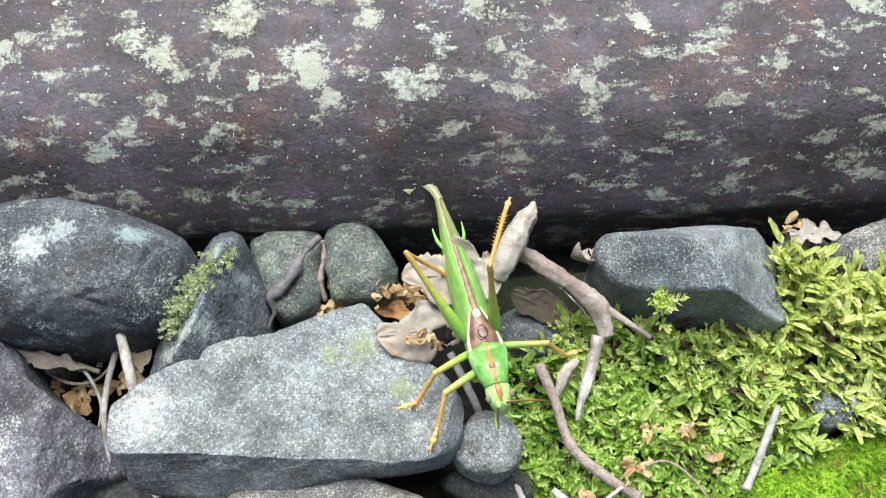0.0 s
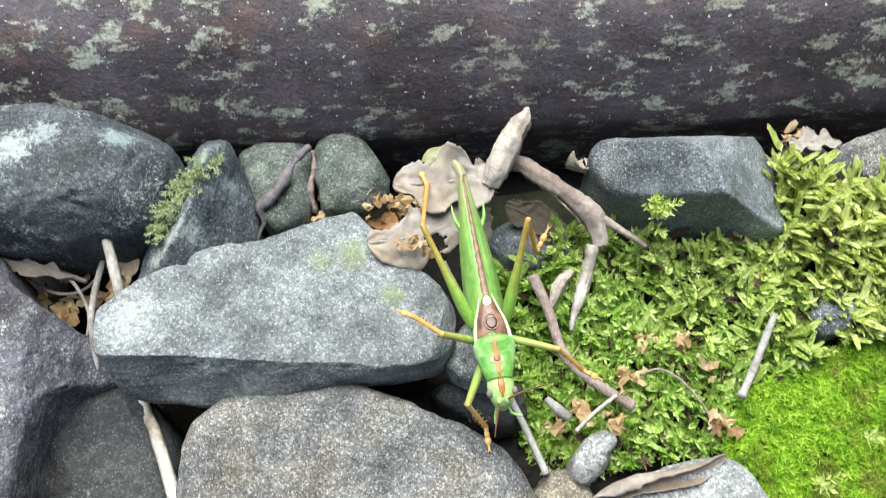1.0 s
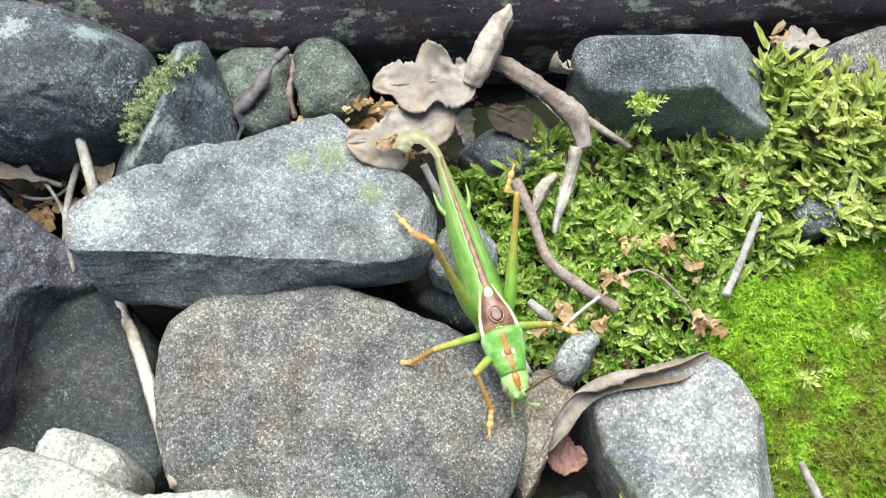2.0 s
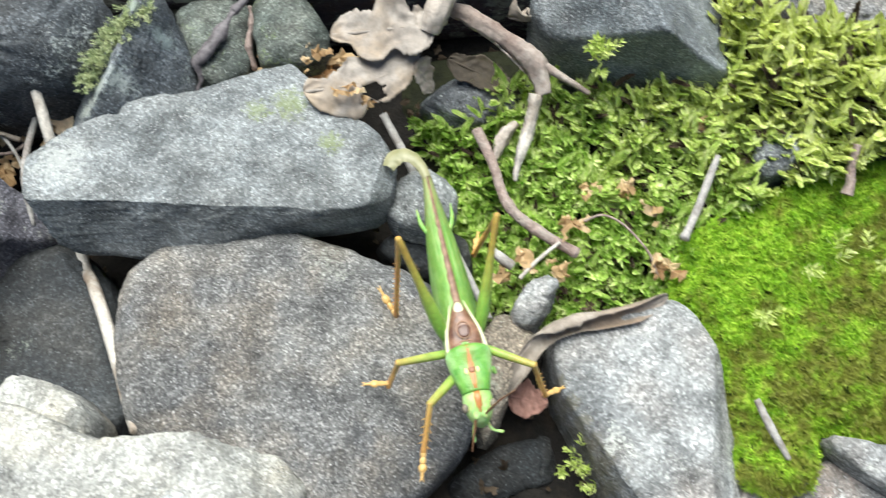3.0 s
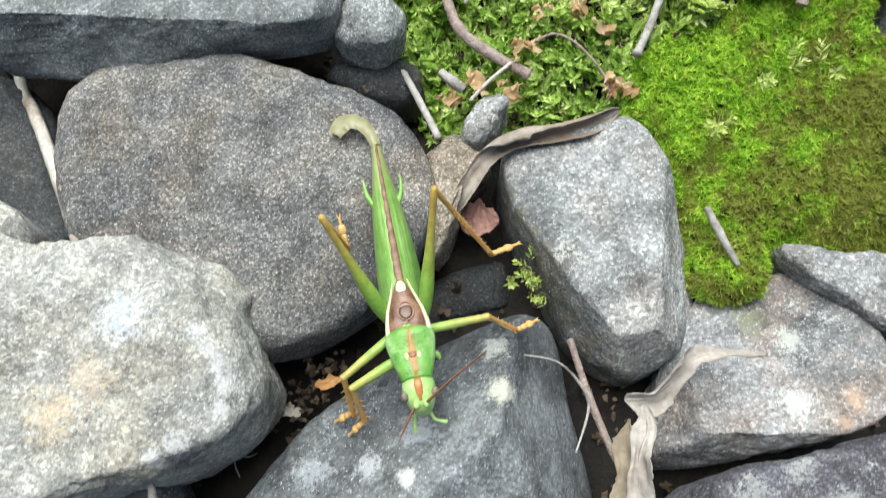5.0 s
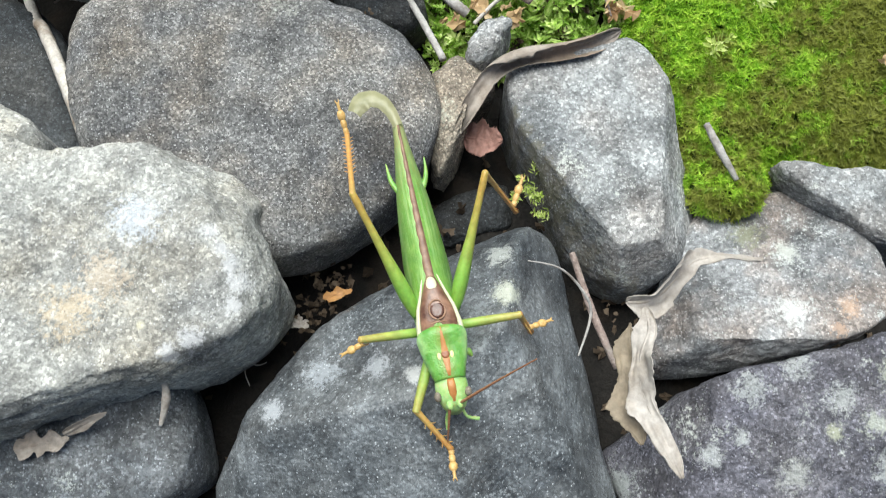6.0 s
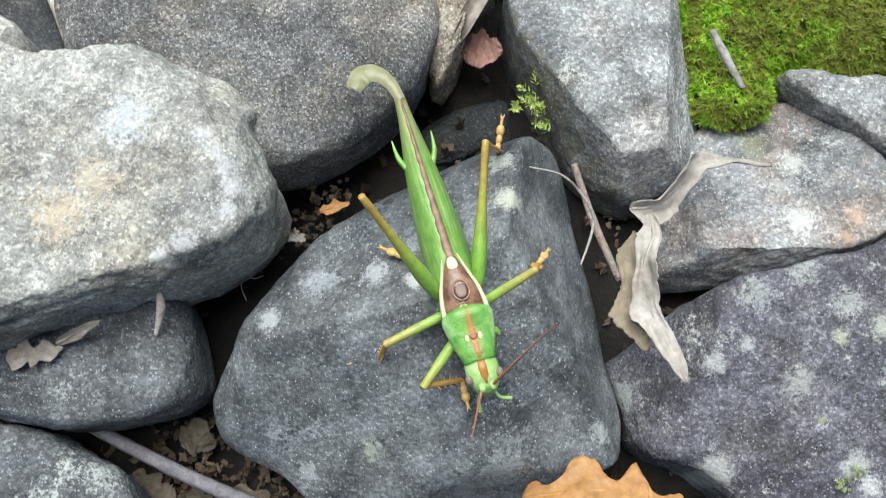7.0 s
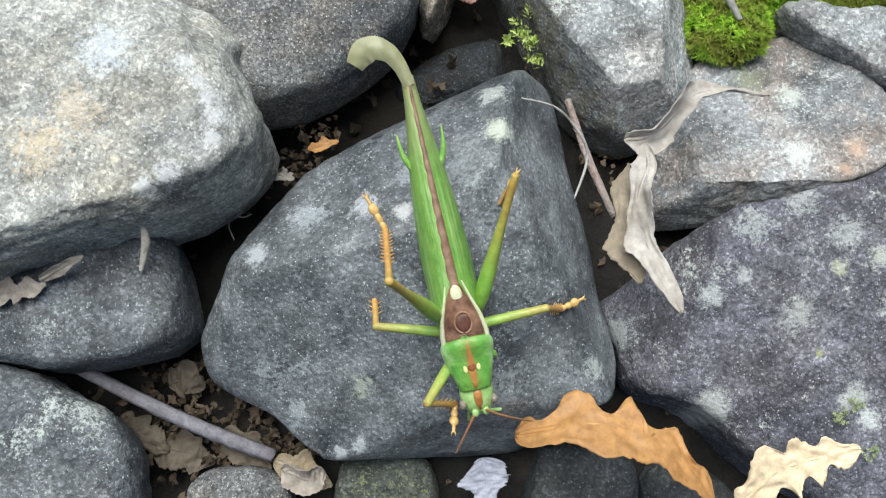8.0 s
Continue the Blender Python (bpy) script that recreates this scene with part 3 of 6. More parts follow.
    me.materials.append(mat)
    me.polygons.foreach_set("use_smooth", np.ones(len(me.polygons), dtype=bool))
    ob = new("leaf", me)
    ob.location = origin
    if whole:
        ob.name = "leaf_half"
        ob.parent = whole
        ob.location = Vector(origin) - whole.location
        tagged(ob, label)
    else:
        tagged(ob, label, "leaf")
    if rib:
        v, f = tube_mesh(np.array(line[1:-2:6]) * MM - origin, np.array([0.38, 0.28, 0.2, 0.12]) * MM, 6, seed)
        mesh_object("midrib", v, f, mat, parent=ob)
    return ob


def mm_pose(x, y, z, rx=0, ry=0, rz=0):
    return pose(x * MM, y * MM, z * MM, rx, ry, rz)


# ---- ground ----
def build_ground():
    n = 120
    s = np.linspace(-1, 1, n)
    grid = np.sign(s) * (np.abs(s) * 0.16 + np.abs(s) ** 9 * 60)
    v = []
    for y in grid:
        for x in grid:
            near = abs(x) < 0.3 and abs(y) < 0.3
            z = -0.030 + (0.004 * noise.fractal(Vector((x, y, 0)) * 60, 0.8, 2.0, 4) if near else 0.0)
            v.append((x + 0.02, y, z))
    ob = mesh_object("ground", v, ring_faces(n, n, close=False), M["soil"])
    tagged(ob, "soil between the stones, coloured near-black for the gap shade", "ground", kind="structure")


build_ground()


def build_rail():
    """A rusted steel rail; its profile (mm from the face at the bottom, height) swept along it."""
    profile = [(60, -60), (1.5, -30), (-0.2, -9), (-1.6, -6.6), (-1.9, -4.6), (-0.6, -0.8), (1.6, 3.4), (4.4, 7.6), (7.5, 11.8), (9.6, 14.2), (12.4, 16.4), (16.5, 18.6), (22, 20.6), (29, 22.2), (38, 23.4), (50, 24.2), (65, 24.4), (75, 23), (80, 18), (80, -60)]
    p = np.array(profile, float)
    fine = [p[0]]
    for a, b in zip(p[:-1], p[1:]):
        k = max(2, int(np.linalg.norm(b - a) / 2.0))
        fine += [a + (b - a) * u for u in np.linspace(0, 1, k + 1)[1:]]
    fine = np.array(fine)
    for _ in range(2):
        fine[1:-1] = fine[1:-1] * 0.5 + (fine[:-2] + fine[2:]) * 0.25
    xs = np.r_[-4000, -1000, np.arange(-160, 200, 2.5), 1000, 4000]
    v = []
    for x in xs:
        for y, z in fine:
            d = 0.5 * noise.fractal(Vector((x * 0.03, y * 0.05, z * 0.05)), 0.9, 2.0, 3) if abs(x) < 300 else 0
            v.append((x, 89.4 + 0.05 * x + y + d, z + d * 0.6))
    ob = mesh_object("rail", np.array(v) * MM, ring_faces(len(xs), len(fine)), M["rust"], origin=(0.02, 0.12, -0.06))
    tagged(ob, "old rusted steel rail crusted with grey-green lichen", "rail", kind="structure")


build_rail()

# ---- ballast stones ----
rock([(-97, 73), (-91, 82.5), (-80, 85), (-70, 84), (-60, 81), (-51.5, 77.5), (-49.5, 72), (-51, 66.5), (-54, 60.5), (-62, 57.8), (-72, 57), (-85, 58), (-94, 63)], 3, 17, -20, M["boulder"], "large rounded dark boulder with white lichen patches", 100, power=3, facets=6, level=6, worn=50, lumps=1.0)
rock([(-44, 81.5), (-40, 78), (-37.5, 72), (-36, 63), (-41, 56), (-50, 49), (-56.5, 48), (-57, 56), (-55, 63), (-52, 70), (-47.5, 77.5)], 0, 12, -22, M["ridge"], "pointed blue-grey stone with a mossy ridge", 107, power=7, facets=1, level=6, lumps=0.8, cuts=[(0.86, -0.25, 0.45, -44.5, 67, 8.5), (-0.72, 0.12, 0.68, -46, 66, 8.8), (0.15, -0.75, 0.62, -48.5, 55, 7), (-0.1, 0.7, 0.7, -43, 79, 6)])
rock([(-41.8, 85.7), (-32.8, 87.4), (-27.2, 86.3), (-25.8, 70.3), (-32.3, 65.7), (-38.8, 73.1)], -9, -4, -26, M["mossy"], "small dark green-stained stone under the rail", 114, power=4, facets=6)
rock([(-25.7, 86.3), (-16.7, 86.3), (-12.4, 81.3), (-9.7, 75.7), (-11.6, 70.7), (-19.5, 69.4), (-24.0, 71.1)], -8, -2, -26, M["mossy"], "small greenish grey stone under the rail", 121, power=4, facets=6)
rock([(-60.8, 42.3), (-58.6, 46.2), (-50.7, 52.6), (-43.1, 57.0), (-31.7, 60.3), (-19.0, 66.6), (-14.5, 66.9), (-7.4, 58.3), (0.9, 52.4), (4.1, 44.4), (-0.1, 36.2), (-20.8, 31.8), (-33.2, 28.0), (-45.5, 25.9), (-53.6, 26.9), (-58.1, 32.3)], 0, 2.5, -11, M["slab"], "long flat light grey stone slab with a chipped edge", 128, power=14, facets=3, level=6, lumps=0.9, tilt=(-0.13, -0.1), bite=(0.015, 0.05), cuts=[(0.02, -0.93, 0.36, -43, 28.9, 6.0), (0.05, -0.9, 0.43, -10, 34.6, 1.3), (0.75, -0.1, 0.65, 1.5, 44, -1.5)], worn=150)
rock([(-45.9, 18.5), (-43.3, 26.9), (-32.6, 33.8), (-17.8, 34.4), (-0.5, 28.7), (12.4, 22.2), (18.7, 11.8), (19.5, 3.2), (14.3, -8.5), (3.9, -17.5), (-10.5, -21.8), (-24.7, -19.3), (-40.1, -4.4), (-44.1, 7.9)], -10, -3.2, -27, M["brown_grey"], "broad rounded grey-brown stone", 135, power=4.5, facets=5, level=6, tilt=(-0.09, 0.0), lumps=0.8, bite=(0.02, 0.07), worn=40)
rock([(3.2, 41.9), (7.0, 46.7), (12.6, 46.6), (15.4, 42.6), (14.9, 37.0), (10.8, 33.8), (5.0, 34.6), (2.0, 38.2)], -10, -5, -19, M["grey"], "small angular light grey stone by moss", 142, power=4, facets=9, bite=(0.06, 0.2))
rock([(-0.9, 35.5), (7.1, 38.9), (16.7, 37.2), (18.3, 30.2), (12.7, 26.7), (4.7, 30.2)], -21, -15, -30, M["dark"], "small dark stone wedged under others", 149, power=3.5, facets=6)
rock([(-90.4, 34.2), (-72.9, 34.2), (-66.6, 35.7), (-58.5, 33.4), (-49.7, 24.0), (-46.7, 13.0), (-42.2, 0.4), (-52.0, -5.3), (-72.1, -3.9), (-85.5, 11.7)], -17, -10, -29, M["dark"], "dark stone half covered by paler stones", 156, power=5, facets=7, level=6)
rock([(-103.2, 54.9), (-92.4, 61.0), (-84.9, 57.2), (-78.9, 49.9), (-70.2, 44.3), (-64.2, 40.6), (-61.8, 33.9), (-68.7, 30.5), (-71.2, 22.3), (-72.4, 8.4), (-81.5, 5.6), (-94.4, 21.3)], -3, 4, -26, M["spotted"], "grey stone with a worn pale ridge", 163, power=5, facets=6, level=6, cuts=[(0.7, 0.1, 0.62, -71.8, 34.7, 2)])
rock([(-69, 0), (-54, -1), (-46, -4.5), (-40, -5.5), (-30, -5.2), (-19, -7), (-12.5, -9.6), (-10.6, -12.3), (-11.5, -17), (-8.3, -24), (-7, -28), (-9, -33.5), (-14, -38), (-24, -42), (-40, -46), (-50, -49), (-63, -51), (-71, -22)], -3, 6.6, -20, M["pale"], "big pale yellowish-grey limestone block", 170, power=14, facets=2, level=6, lumps=1.3, tilt=(-0.02, 0.0), bite=(0.01, 0.03), cuts=[(0.25, -0.88, 0.4, -17, -38, 6.0), (0.32, -0.88, 0.36, -31, -44, 6.2), (0.78, 0.18, 0.6, -12, -27, 6.0), (0.6, 0.5, 0.62, -15, -20, 6.0)], worn=150)
rock([(-60.5, 4.9), (-52.7, 3.8), (-48.4, 2.0), (-45.0, -2.3), (-47.4, -7.1), (-59.4, -7.5)], 0, 4.5, -18, M["pale"], "small pale stone behind a limestone block", 177, power=3.4, facets=7)
rock([(32.6, 14.6), (41.2, 18.6), (51.3, 21.2), (57.2, 19.7), (60.6, 14.6), (63.1, 7.9), (63.6, -0.9), (66.0, -8.7), (65.1, -17.4), (59.5, -24.2), (53.0, -26.8), (47.4, -24.6), (42.0, -18.4), (37.9, -7.6), (33.4, 2.9)], -21, -9.3, -33, M["light"], "pale grey block of stone with a lichened face", 184, power=14, facets=2, level=6, tilt=(0.0, -0.06), lumps=0.55, bite=(0.01, 0.05), cuts=[(-0.8, -0.5, 0.3, 40.5, -8.5, -9.4), (0.15, -0.85, 0.5, 54, -22.0, -10.8), (0.8, -0.1, 0.6, 61, -6, -12.5)], worn=420)
rock([(35.7, -16.1), (39.5, -18.3), (40.8, -24.1), (41.8, -32.9), (44.3, -44.2), (45.0, -55.0), (46.7, -63.0), (45.8, -69.7), (41.3, -72.4), (32.5, -76.4), (25.7, -78.1), (2.5, -77.8), (-2.5, -76.0), (-8.2, -70.4), (-17.5, -64.6), (-19.9, -58.4), (-18.9, -55.4), (-13.7, -47.3), (-9.8, -42.1), (0.2, -30.5), (13.1, -23.5), (28.2, -17.4)], -16, 9, -30, M["slate"], "large dark slate-blue stone with flat broken faces", 191, power=14, facets=1, level=6, lumps=0.5, worn=150, bite=(0.01, 0.02), cuts=[(-0.3, 0.45, 0.84, 9, -47, 0.2), (0.81, 0.1, 0.57, 30, -31, -1.8), (-0.21, -0.45, 0.87, -4, -60, -9.4), (-0.7, -0.1, 0.7, -13, -52, -8.9), (0.1, -0.85, 0.5, 15, -74.5, -14.4), (0.3, -0.3, 0.9, 30, -58, -6.5), (-0.35, 0.8, 0.5, 12, -27, -9.4)])
rock([(61.3, -19.7), (69.0, -11.6), (81.0, -9.3), (91.0, -10.7), (95.6, -16.1), (96.4, -23.4), (96.4, -30.3), (93.8, -34.8), (86.1, -38.4), (68.3, -41.6), (58.5, -43.3), (54.1, -42.3), (54.7, -33.0)], -20, -14.5, -28, M["mottled"], "light grey stone with white lichen", 198, power=14, facets=2, level=6, tilt=(0.02, -0.28), lumps=1.0, bite=(0.01, 0.04), cuts=[(-0.05, -0.9, 0.42, 72, -38.5, -12.4), (-0.75, 0.1, 0.65, 58, -28, -18.5)], worn=150)
rock([(80.8, -5.4), (89.2, -7.1), (99.2, -7.6), (107.1, -9.9), (105.5, -22.6), (96.6, -21.0), (90.7, -16.1), (84.5, -11.0)], -16, -12.5, -28, M["light"], "flat grey stone beside moss", 205, power=9, facets=5)
rock([(45.4, -55.4), (49.1, -52.2), (54.5, -48.4), (60.6, -45.4), (69.2, -43.2), (81.8, -41.2), (88.4, -39.7), (99.8, -42.6), (103.2, -65.2), (98.2, -87.2), (86.4, -88.3), (79.5, -89.8), (69.2, -84.8), (64.9, -80.2), (58.1, -73.6), (49.5, -68.7), (47.8, -62.5)], -15, -8.5, -30, M["spotted"], "large grey stone with round lichen spots", 212, power=10, facets=3, level=6, tilt=(0.1, 0.33), lumps=1.1, bite=(0.02, 0.06), cuts=[(-0.75, 0.1, 0.65, 52, -60, -14)], worn=80)
rock([(-63.0, -46.6), (-45.5, -42.1), (-33.0, -40.9), (-26.7, -38.9), (-23.5, -43.3), (-20.9, -54.4), (-22.8, -58.0), (-28.8, -60.3), (-39.2, -61.4), (-49.7, -59.8), (-62.1, -56.5)], -14, -8, -29, M["bluish"], "dark blue-grey stone under a limestone block", 219, power=6, facets=7)
rock([(-63.5, -58.9), (-50.4, -60.2), (-41.6, -63.6), (-34.4, -68.3), (-30.1, -73.7), (-28.9, -78.8), (-29.5, -88.9), (-39.7, -94.0), (-62.6, -92.7)], -17, -11, -29, M["bluish"], "dark grey rounded stone", 226, power=3, facets=5, level=6, tilt=(0, 0.1))
rock([(-23.5, -82.7), (-21.0, -78.5), (-14.8, -77.6), (-9.5, -79.6), (-6.7, -83.6), (-7.8, -89.4), (-14.8, -93.2), (-21.8, -89.5)], -24, -20, -33, M["brown_grey"], "small grey stone low in a gap", 233, power=3.6, facets=7)
rock([(0.8, -79.0), (8.3, -76.7), (15.1, -78.4), (16.6, -84.2), (14.0, -90.9), (1.6, -90.2)], -26, -22, -33, M["greenish"], "small dark greenish stone in a gap", 240, power=3.6, facets=7)
rock([(32.9, -78.1), (43.0, -77.6), (49.3, -79.9), (49.2, -87.8), (41.4, -93.3), (30.9, -91.0)], -29, -25, -36, M["dark"], "small dark stone under a leaf", 247, power=3.6, facets=7)
rock([(51.2, -82.7), (59.6, -81.9), (66.9, -88.9), (63.1, -96.5), (51.6, -94.9)], -29, -26, -36, M["dark"], "small dark stone under a leaf", 254, power=3.6, facets=7)
rock([(31.2, 78.4), (40.1, 81.0), (51.1, 85.1), (57.8, 87.2), (65.1, 84.3), (69.0, 78.1), (69.9, 68.1), (67.0, 62.0), (53.9, 65.0), (40.6, 68.0), (34.5, 71.0)], -8, 12, -27, M["smooth_blue"], "angular blue-grey stone with a sharp ridge", 261, power=14, facets=1, level=6, lumps=0.5, worn=90, bite=(0.01, 0.03), cuts=[(0.61, 0.05, 0.77, 54.5, 66, 10), (-0.44, -0.42, 0.79, 54, 66, 10), (0.0, 0.8, 0.55, 55, 79, 6.5)])
rock([(82.2, 81.4), (95.1, 86.8), (109.1, 85.3), (107.0, 72.4), (88.0, 68.6), (82.4, 74.5)], -5, 1, -27, M["brown_grey"], "grey stone beside the rail and moss", 268, power=4, facets=6)
rock([(8.5, 66.6), (16.4, 72.7), (23.9, 72.7), (28.9, 69.5), (28.8, 63.3), (19.6, 60.7), (11.9, 62.5)], -20, -12.5, -30, M["bluish"], "small dark blue-grey stone among moss", 275, power=3.6, facets=7)
rock([(103.4, 55.2), (110.1, 65.5), (117.2, 65.7), (115.4, 54.6), (105.2, 42.5), (102.3, 47.3)], -8, 0.5, -28, M["grey"], "narrow blue-grey stone at the moss edge", 282, power=3.6, facets=7)
rock([(107.9, 42.4), (114.4, 51.2), (128.2, 50.6), (124.4, 26.8), (112.3, 22.6), (107.2, 29.4)], -10, -5, -28, M["grey"], "grey stone at the moss edge", 289, power=3.6, facets=7)
rock([(73.1, 49.0), (80.6, 51.9), (84.1, 47.1), (75.7, 42.7)], -9, -4.5, -26, M["bluish"], "small grey stone showing through moss", 296, power=3.6, facets=7)
rock([(17.9, 13.9), (23.8, 18.8), (28.6, 16.3), (30.0, 11.6), (25.7, 7.4), (23.0, -0.1), (19.1, -5.3), (17.3, 3.4)], -17, -11, -28, M["earthy"], "brown earthy crumbling stone with lichen", 303, power=3.6, facets=7, lumps=1.6)
rock([(24.9, 18.0), (28.4, 23.9), (32.7, 26.1), (34.3, 23.7), (31.6, 18.8), (27.5, 15.3)], -14, -9, -26, M["light"], "small lichened grey stone by moss", 310, power=3.6, facets=7, lumps=1.3)
rock([(13.0, -10.0), (23.7, -2.7), (32.1, -0.9), (33.6, -9.0), (29.3, -11.5), (16.9, -14.1)], -31, -27.5, -36, M["dark"], "dark mossy stone deep in a gap", 317, power=3.6, facets=9)
rock([(69.2, 80.0), (75.7, 85.1), (81.6, 84.8), (84.2, 79.9), (78.4, 73.8), (71.4, 73.5)], -7, -3, -26, M["greenish"], "small green-stained stone beside moss", 324, power=3.6, facets=7)
# ---- moss ----


def leaflet(base, along, up, length, width, cup=0.25):
    """A small pointed leaf folded along its middle: 5 points, 4 triangles."""
    side = np.cross(along, up)
    a = base
    mid = base + along * length * 0.5 - up * width * cup
    return [a, mid + side * width * 0.5 + up * width * cup, mid, mid - side * width * 0.5 + up * width * cup, base + along * length]


LEAF_FACES = [(0, 1, 2), (0, 2, 3), (1, 4, 2), (2, 4, 3)]


def moss_shoot(rnd, base, lean, length, leaves=14, leaf_len=1.7, leaf_w=0.75, flat=False):
    """Leaves in a spiral round a short stem; millimetres. Returns points and faces."""
    pts, fcs = [], []
    lean = lean / np.linalg.norm(lean)
    a = np.cross(lean, (0.3, 0.2, 0.9))
    a /= np.linalg.norm(a)
    b = np.cross(lean, a)
    turn = rnd.uniform(1.2, 1.9)
    for k in range(leaves):
        u = (k + 0.5) / leaves
        g = (k % 3 - 1) * 1.35 + turn if flat else k * 2.4 + rnd.uniform(-0.3, 0.3)
        out = a * math.cos(g) + b * math.sin(g) * (-0.6 if flat else 1)
        open_ = 0.45 - 0.3 * u if flat else 0.95 - 0.45 * u
        d = lean * (1 - open_ * 0.6) + out * open_
        d /= np.linalg.norm(d)
        q = base + lean * length * u * 0.8
        s = leaf_len * (0.75 + 0.5 * math.sin(math.pi * min(u + 0.15, 1))) * rnd.uniform(0.8, 1.2)
        n = np.cross(np.cross(d, np.array([0.0, 0.0, 1.0]) if flat else lean), d)
        n /= np.linalg.norm(n) + 1e-9
        i = len(pts)
        pts += leaflet(q, d, n, s, leaf_w * rnd.uniform(0.8, 1.25))
        fcs += [tuple(i + j for j in f) for f in LEAF_FACES]
    return pts, fcs


def inside(x, y, poly):
    n, hit = len(poly), False
    for i in range(n):
        (x1, y1), (x2, y2) = poly[i - 1], poly[i]
        if (y1 > y) != (y2 > y) and x < (x2 - x1) * (y - y1) / (y2 - y1) + x1:
            hit = not hit
    return hit


def edge_distance(x, y, poly, skip=0):
    """How far a place lies from an outline; skip=1: from an open line."""
    b = np.array(poly, float)
    a = np.roll(b, 1, axis=0)[skip:]
    b = b[skip:]
    d = b - a
    q = np.array([x, y])
    u = np.clip(((q - a) * d).sum(axis=1) / (d * d).sum(axis=1), 0, 1)
    return float(np.sqrt((((a + u[:, None] * d) - q) ** 2).sum(axis=1).min()))


FEATHER_AREA = [(7, 64), (17, 68), (35, 69), (37, 63), (43, 66), (55, 64), (67, 62), (70, 80), (79, 73), (97, 71), (120, 59), (104, 47), (85, 43), (69, 38), (59, 30), (56, 24), (34, 21), (22, 21), (15, 31), (15, 49)]
CUSHION_AREA = [(59, 32), (71, 39), (86, 46), (100, 48), (105, 40), (106, 26), (121, 23), (116, -8), (94, -8), (81, -5), (78.5, -10), (75.5, -14), (70, -15), (65.5, -13), (63, -8), (62, 12), (56, 20)]


HOLLOWS = [(75.6, 43.7, 3.6), (108, 53, 6.5), (110, 36, 7), (17.8, 66, 4.2)]


def in_hollow(x, y):
    return any((x - a) ** 2 + (y - b) ** 2 < (r * (1 + 0.35 * noise.noise(Vector((x * 0.5, y * 0.5, 7))))) ** 2 for a, b, r in HOLLOWS)


def feather_height(x, y):
    z = -22 + 0.24 * (x - 30) + 0.3 * (y - 35)
    return min(z, 0.0) + 1.6 * noise.noise(Vector((x * 0.11, y * 0.11, 0)))


def build_feather_moss():
    rnd = random.Random(11)
    pts, fcs, slots = [], [], []
    xs, ys = zip(*FEATHER_AREA)
    x0, x1, y0, y1 = min(xs), max(xs), min(ys), max(ys)
    # the bed that the shoots grow from, near-black to paint the shade between them
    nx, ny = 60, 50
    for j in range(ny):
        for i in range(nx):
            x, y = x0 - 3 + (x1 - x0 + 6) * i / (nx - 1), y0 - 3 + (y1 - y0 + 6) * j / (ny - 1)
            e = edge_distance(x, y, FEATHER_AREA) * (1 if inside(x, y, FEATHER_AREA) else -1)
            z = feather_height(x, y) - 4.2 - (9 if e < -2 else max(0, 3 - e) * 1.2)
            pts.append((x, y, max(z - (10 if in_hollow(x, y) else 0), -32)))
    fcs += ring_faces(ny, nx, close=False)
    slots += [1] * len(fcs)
    made = 0
    while made < 4600:
        x, y = rnd.uniform(x0, x1), rnd.uniform(y0, y1)
        if not inside(x, y, FEATHER_AREA) or in_hollow(x, y) or noise.noise(Vector((x * 0.33, y * 0.33, 21))) > 0.3:
            continue
        made += 1
        z = feather_height(x, y)
        far = max(0, min(1, (x - 40) / 45)) * 0.5 + max(0, min(1, (y - 45) / 20)) * 0.5
        if rnd.random() < 0.25 + 0.6 * far:
            a = rnd.uniform(0, 6.283)
            lean = np.array([math.cos(a) * 0.8, math.sin(a) * 0.8 - 0.15, rnd.uniform(0.45, 1.2)])
            s = rnd.uniform(0.65, 1.3) * (0.85 + 0.35 * far)
            p, f = moss_shoot(rnd, np.array([x, y, z - 1.0 + rnd.gauss(0, 1.4)]), lean, 4.9 * s, 22, 1.55 * s, 0.72 * s, True)
        else:
            lean = np.array([rnd.gauss(0, 0.45), rnd.gauss(-0.15, 0.45), 1.0])
            s = rnd.uniform(0.55, 1.25)
            p, f = moss_shoot(rnd, np.array([x, y, z - 2.0 + rnd.gauss(0, 1.4)]), lean, 2.3 * s, 11, 1.85 * s, 0.7 * s)
        i = len(pts)
        pts += p
        fcs += [tuple(i + k for k in q) for q in f]
        slots += [2 if rnd.random() < 0.06 else 0] * len(f)
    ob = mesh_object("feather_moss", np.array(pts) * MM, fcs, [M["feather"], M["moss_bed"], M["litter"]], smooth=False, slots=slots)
    tagged(ob, "yellow-green leafy moss growing between stones", "moss", kind="stuff")


CUSHION_RIM = [(121, 23), (116, -8), (94, -8), (81, -5), (78.5, -10), (75.5, -14), (70, -15), (65.5, -13), (63, -8), (62, 12), (56, 20), (57, 28)]


def cushion_height(x, y):
    e = edge_distance(x, y, CUSHION_RIM, 1)
    dome = 1 - math.exp(-e / 3.5)
    z = -19 + 6.5 * dome + 0.10 * (y - 20) + 0.02 * (x - 70)
    z += 6.5 * min(max((-4 - y) / 9, 0), 1) * min(max((84 - x) / 4, 0), 1)
    return z + 1.9 * noise.noise(Vector((x * 0.13, y * 0.13, 3))) + 0.9 * noise.noise(Vector((x * 0.4, y * 0.4, 5)))


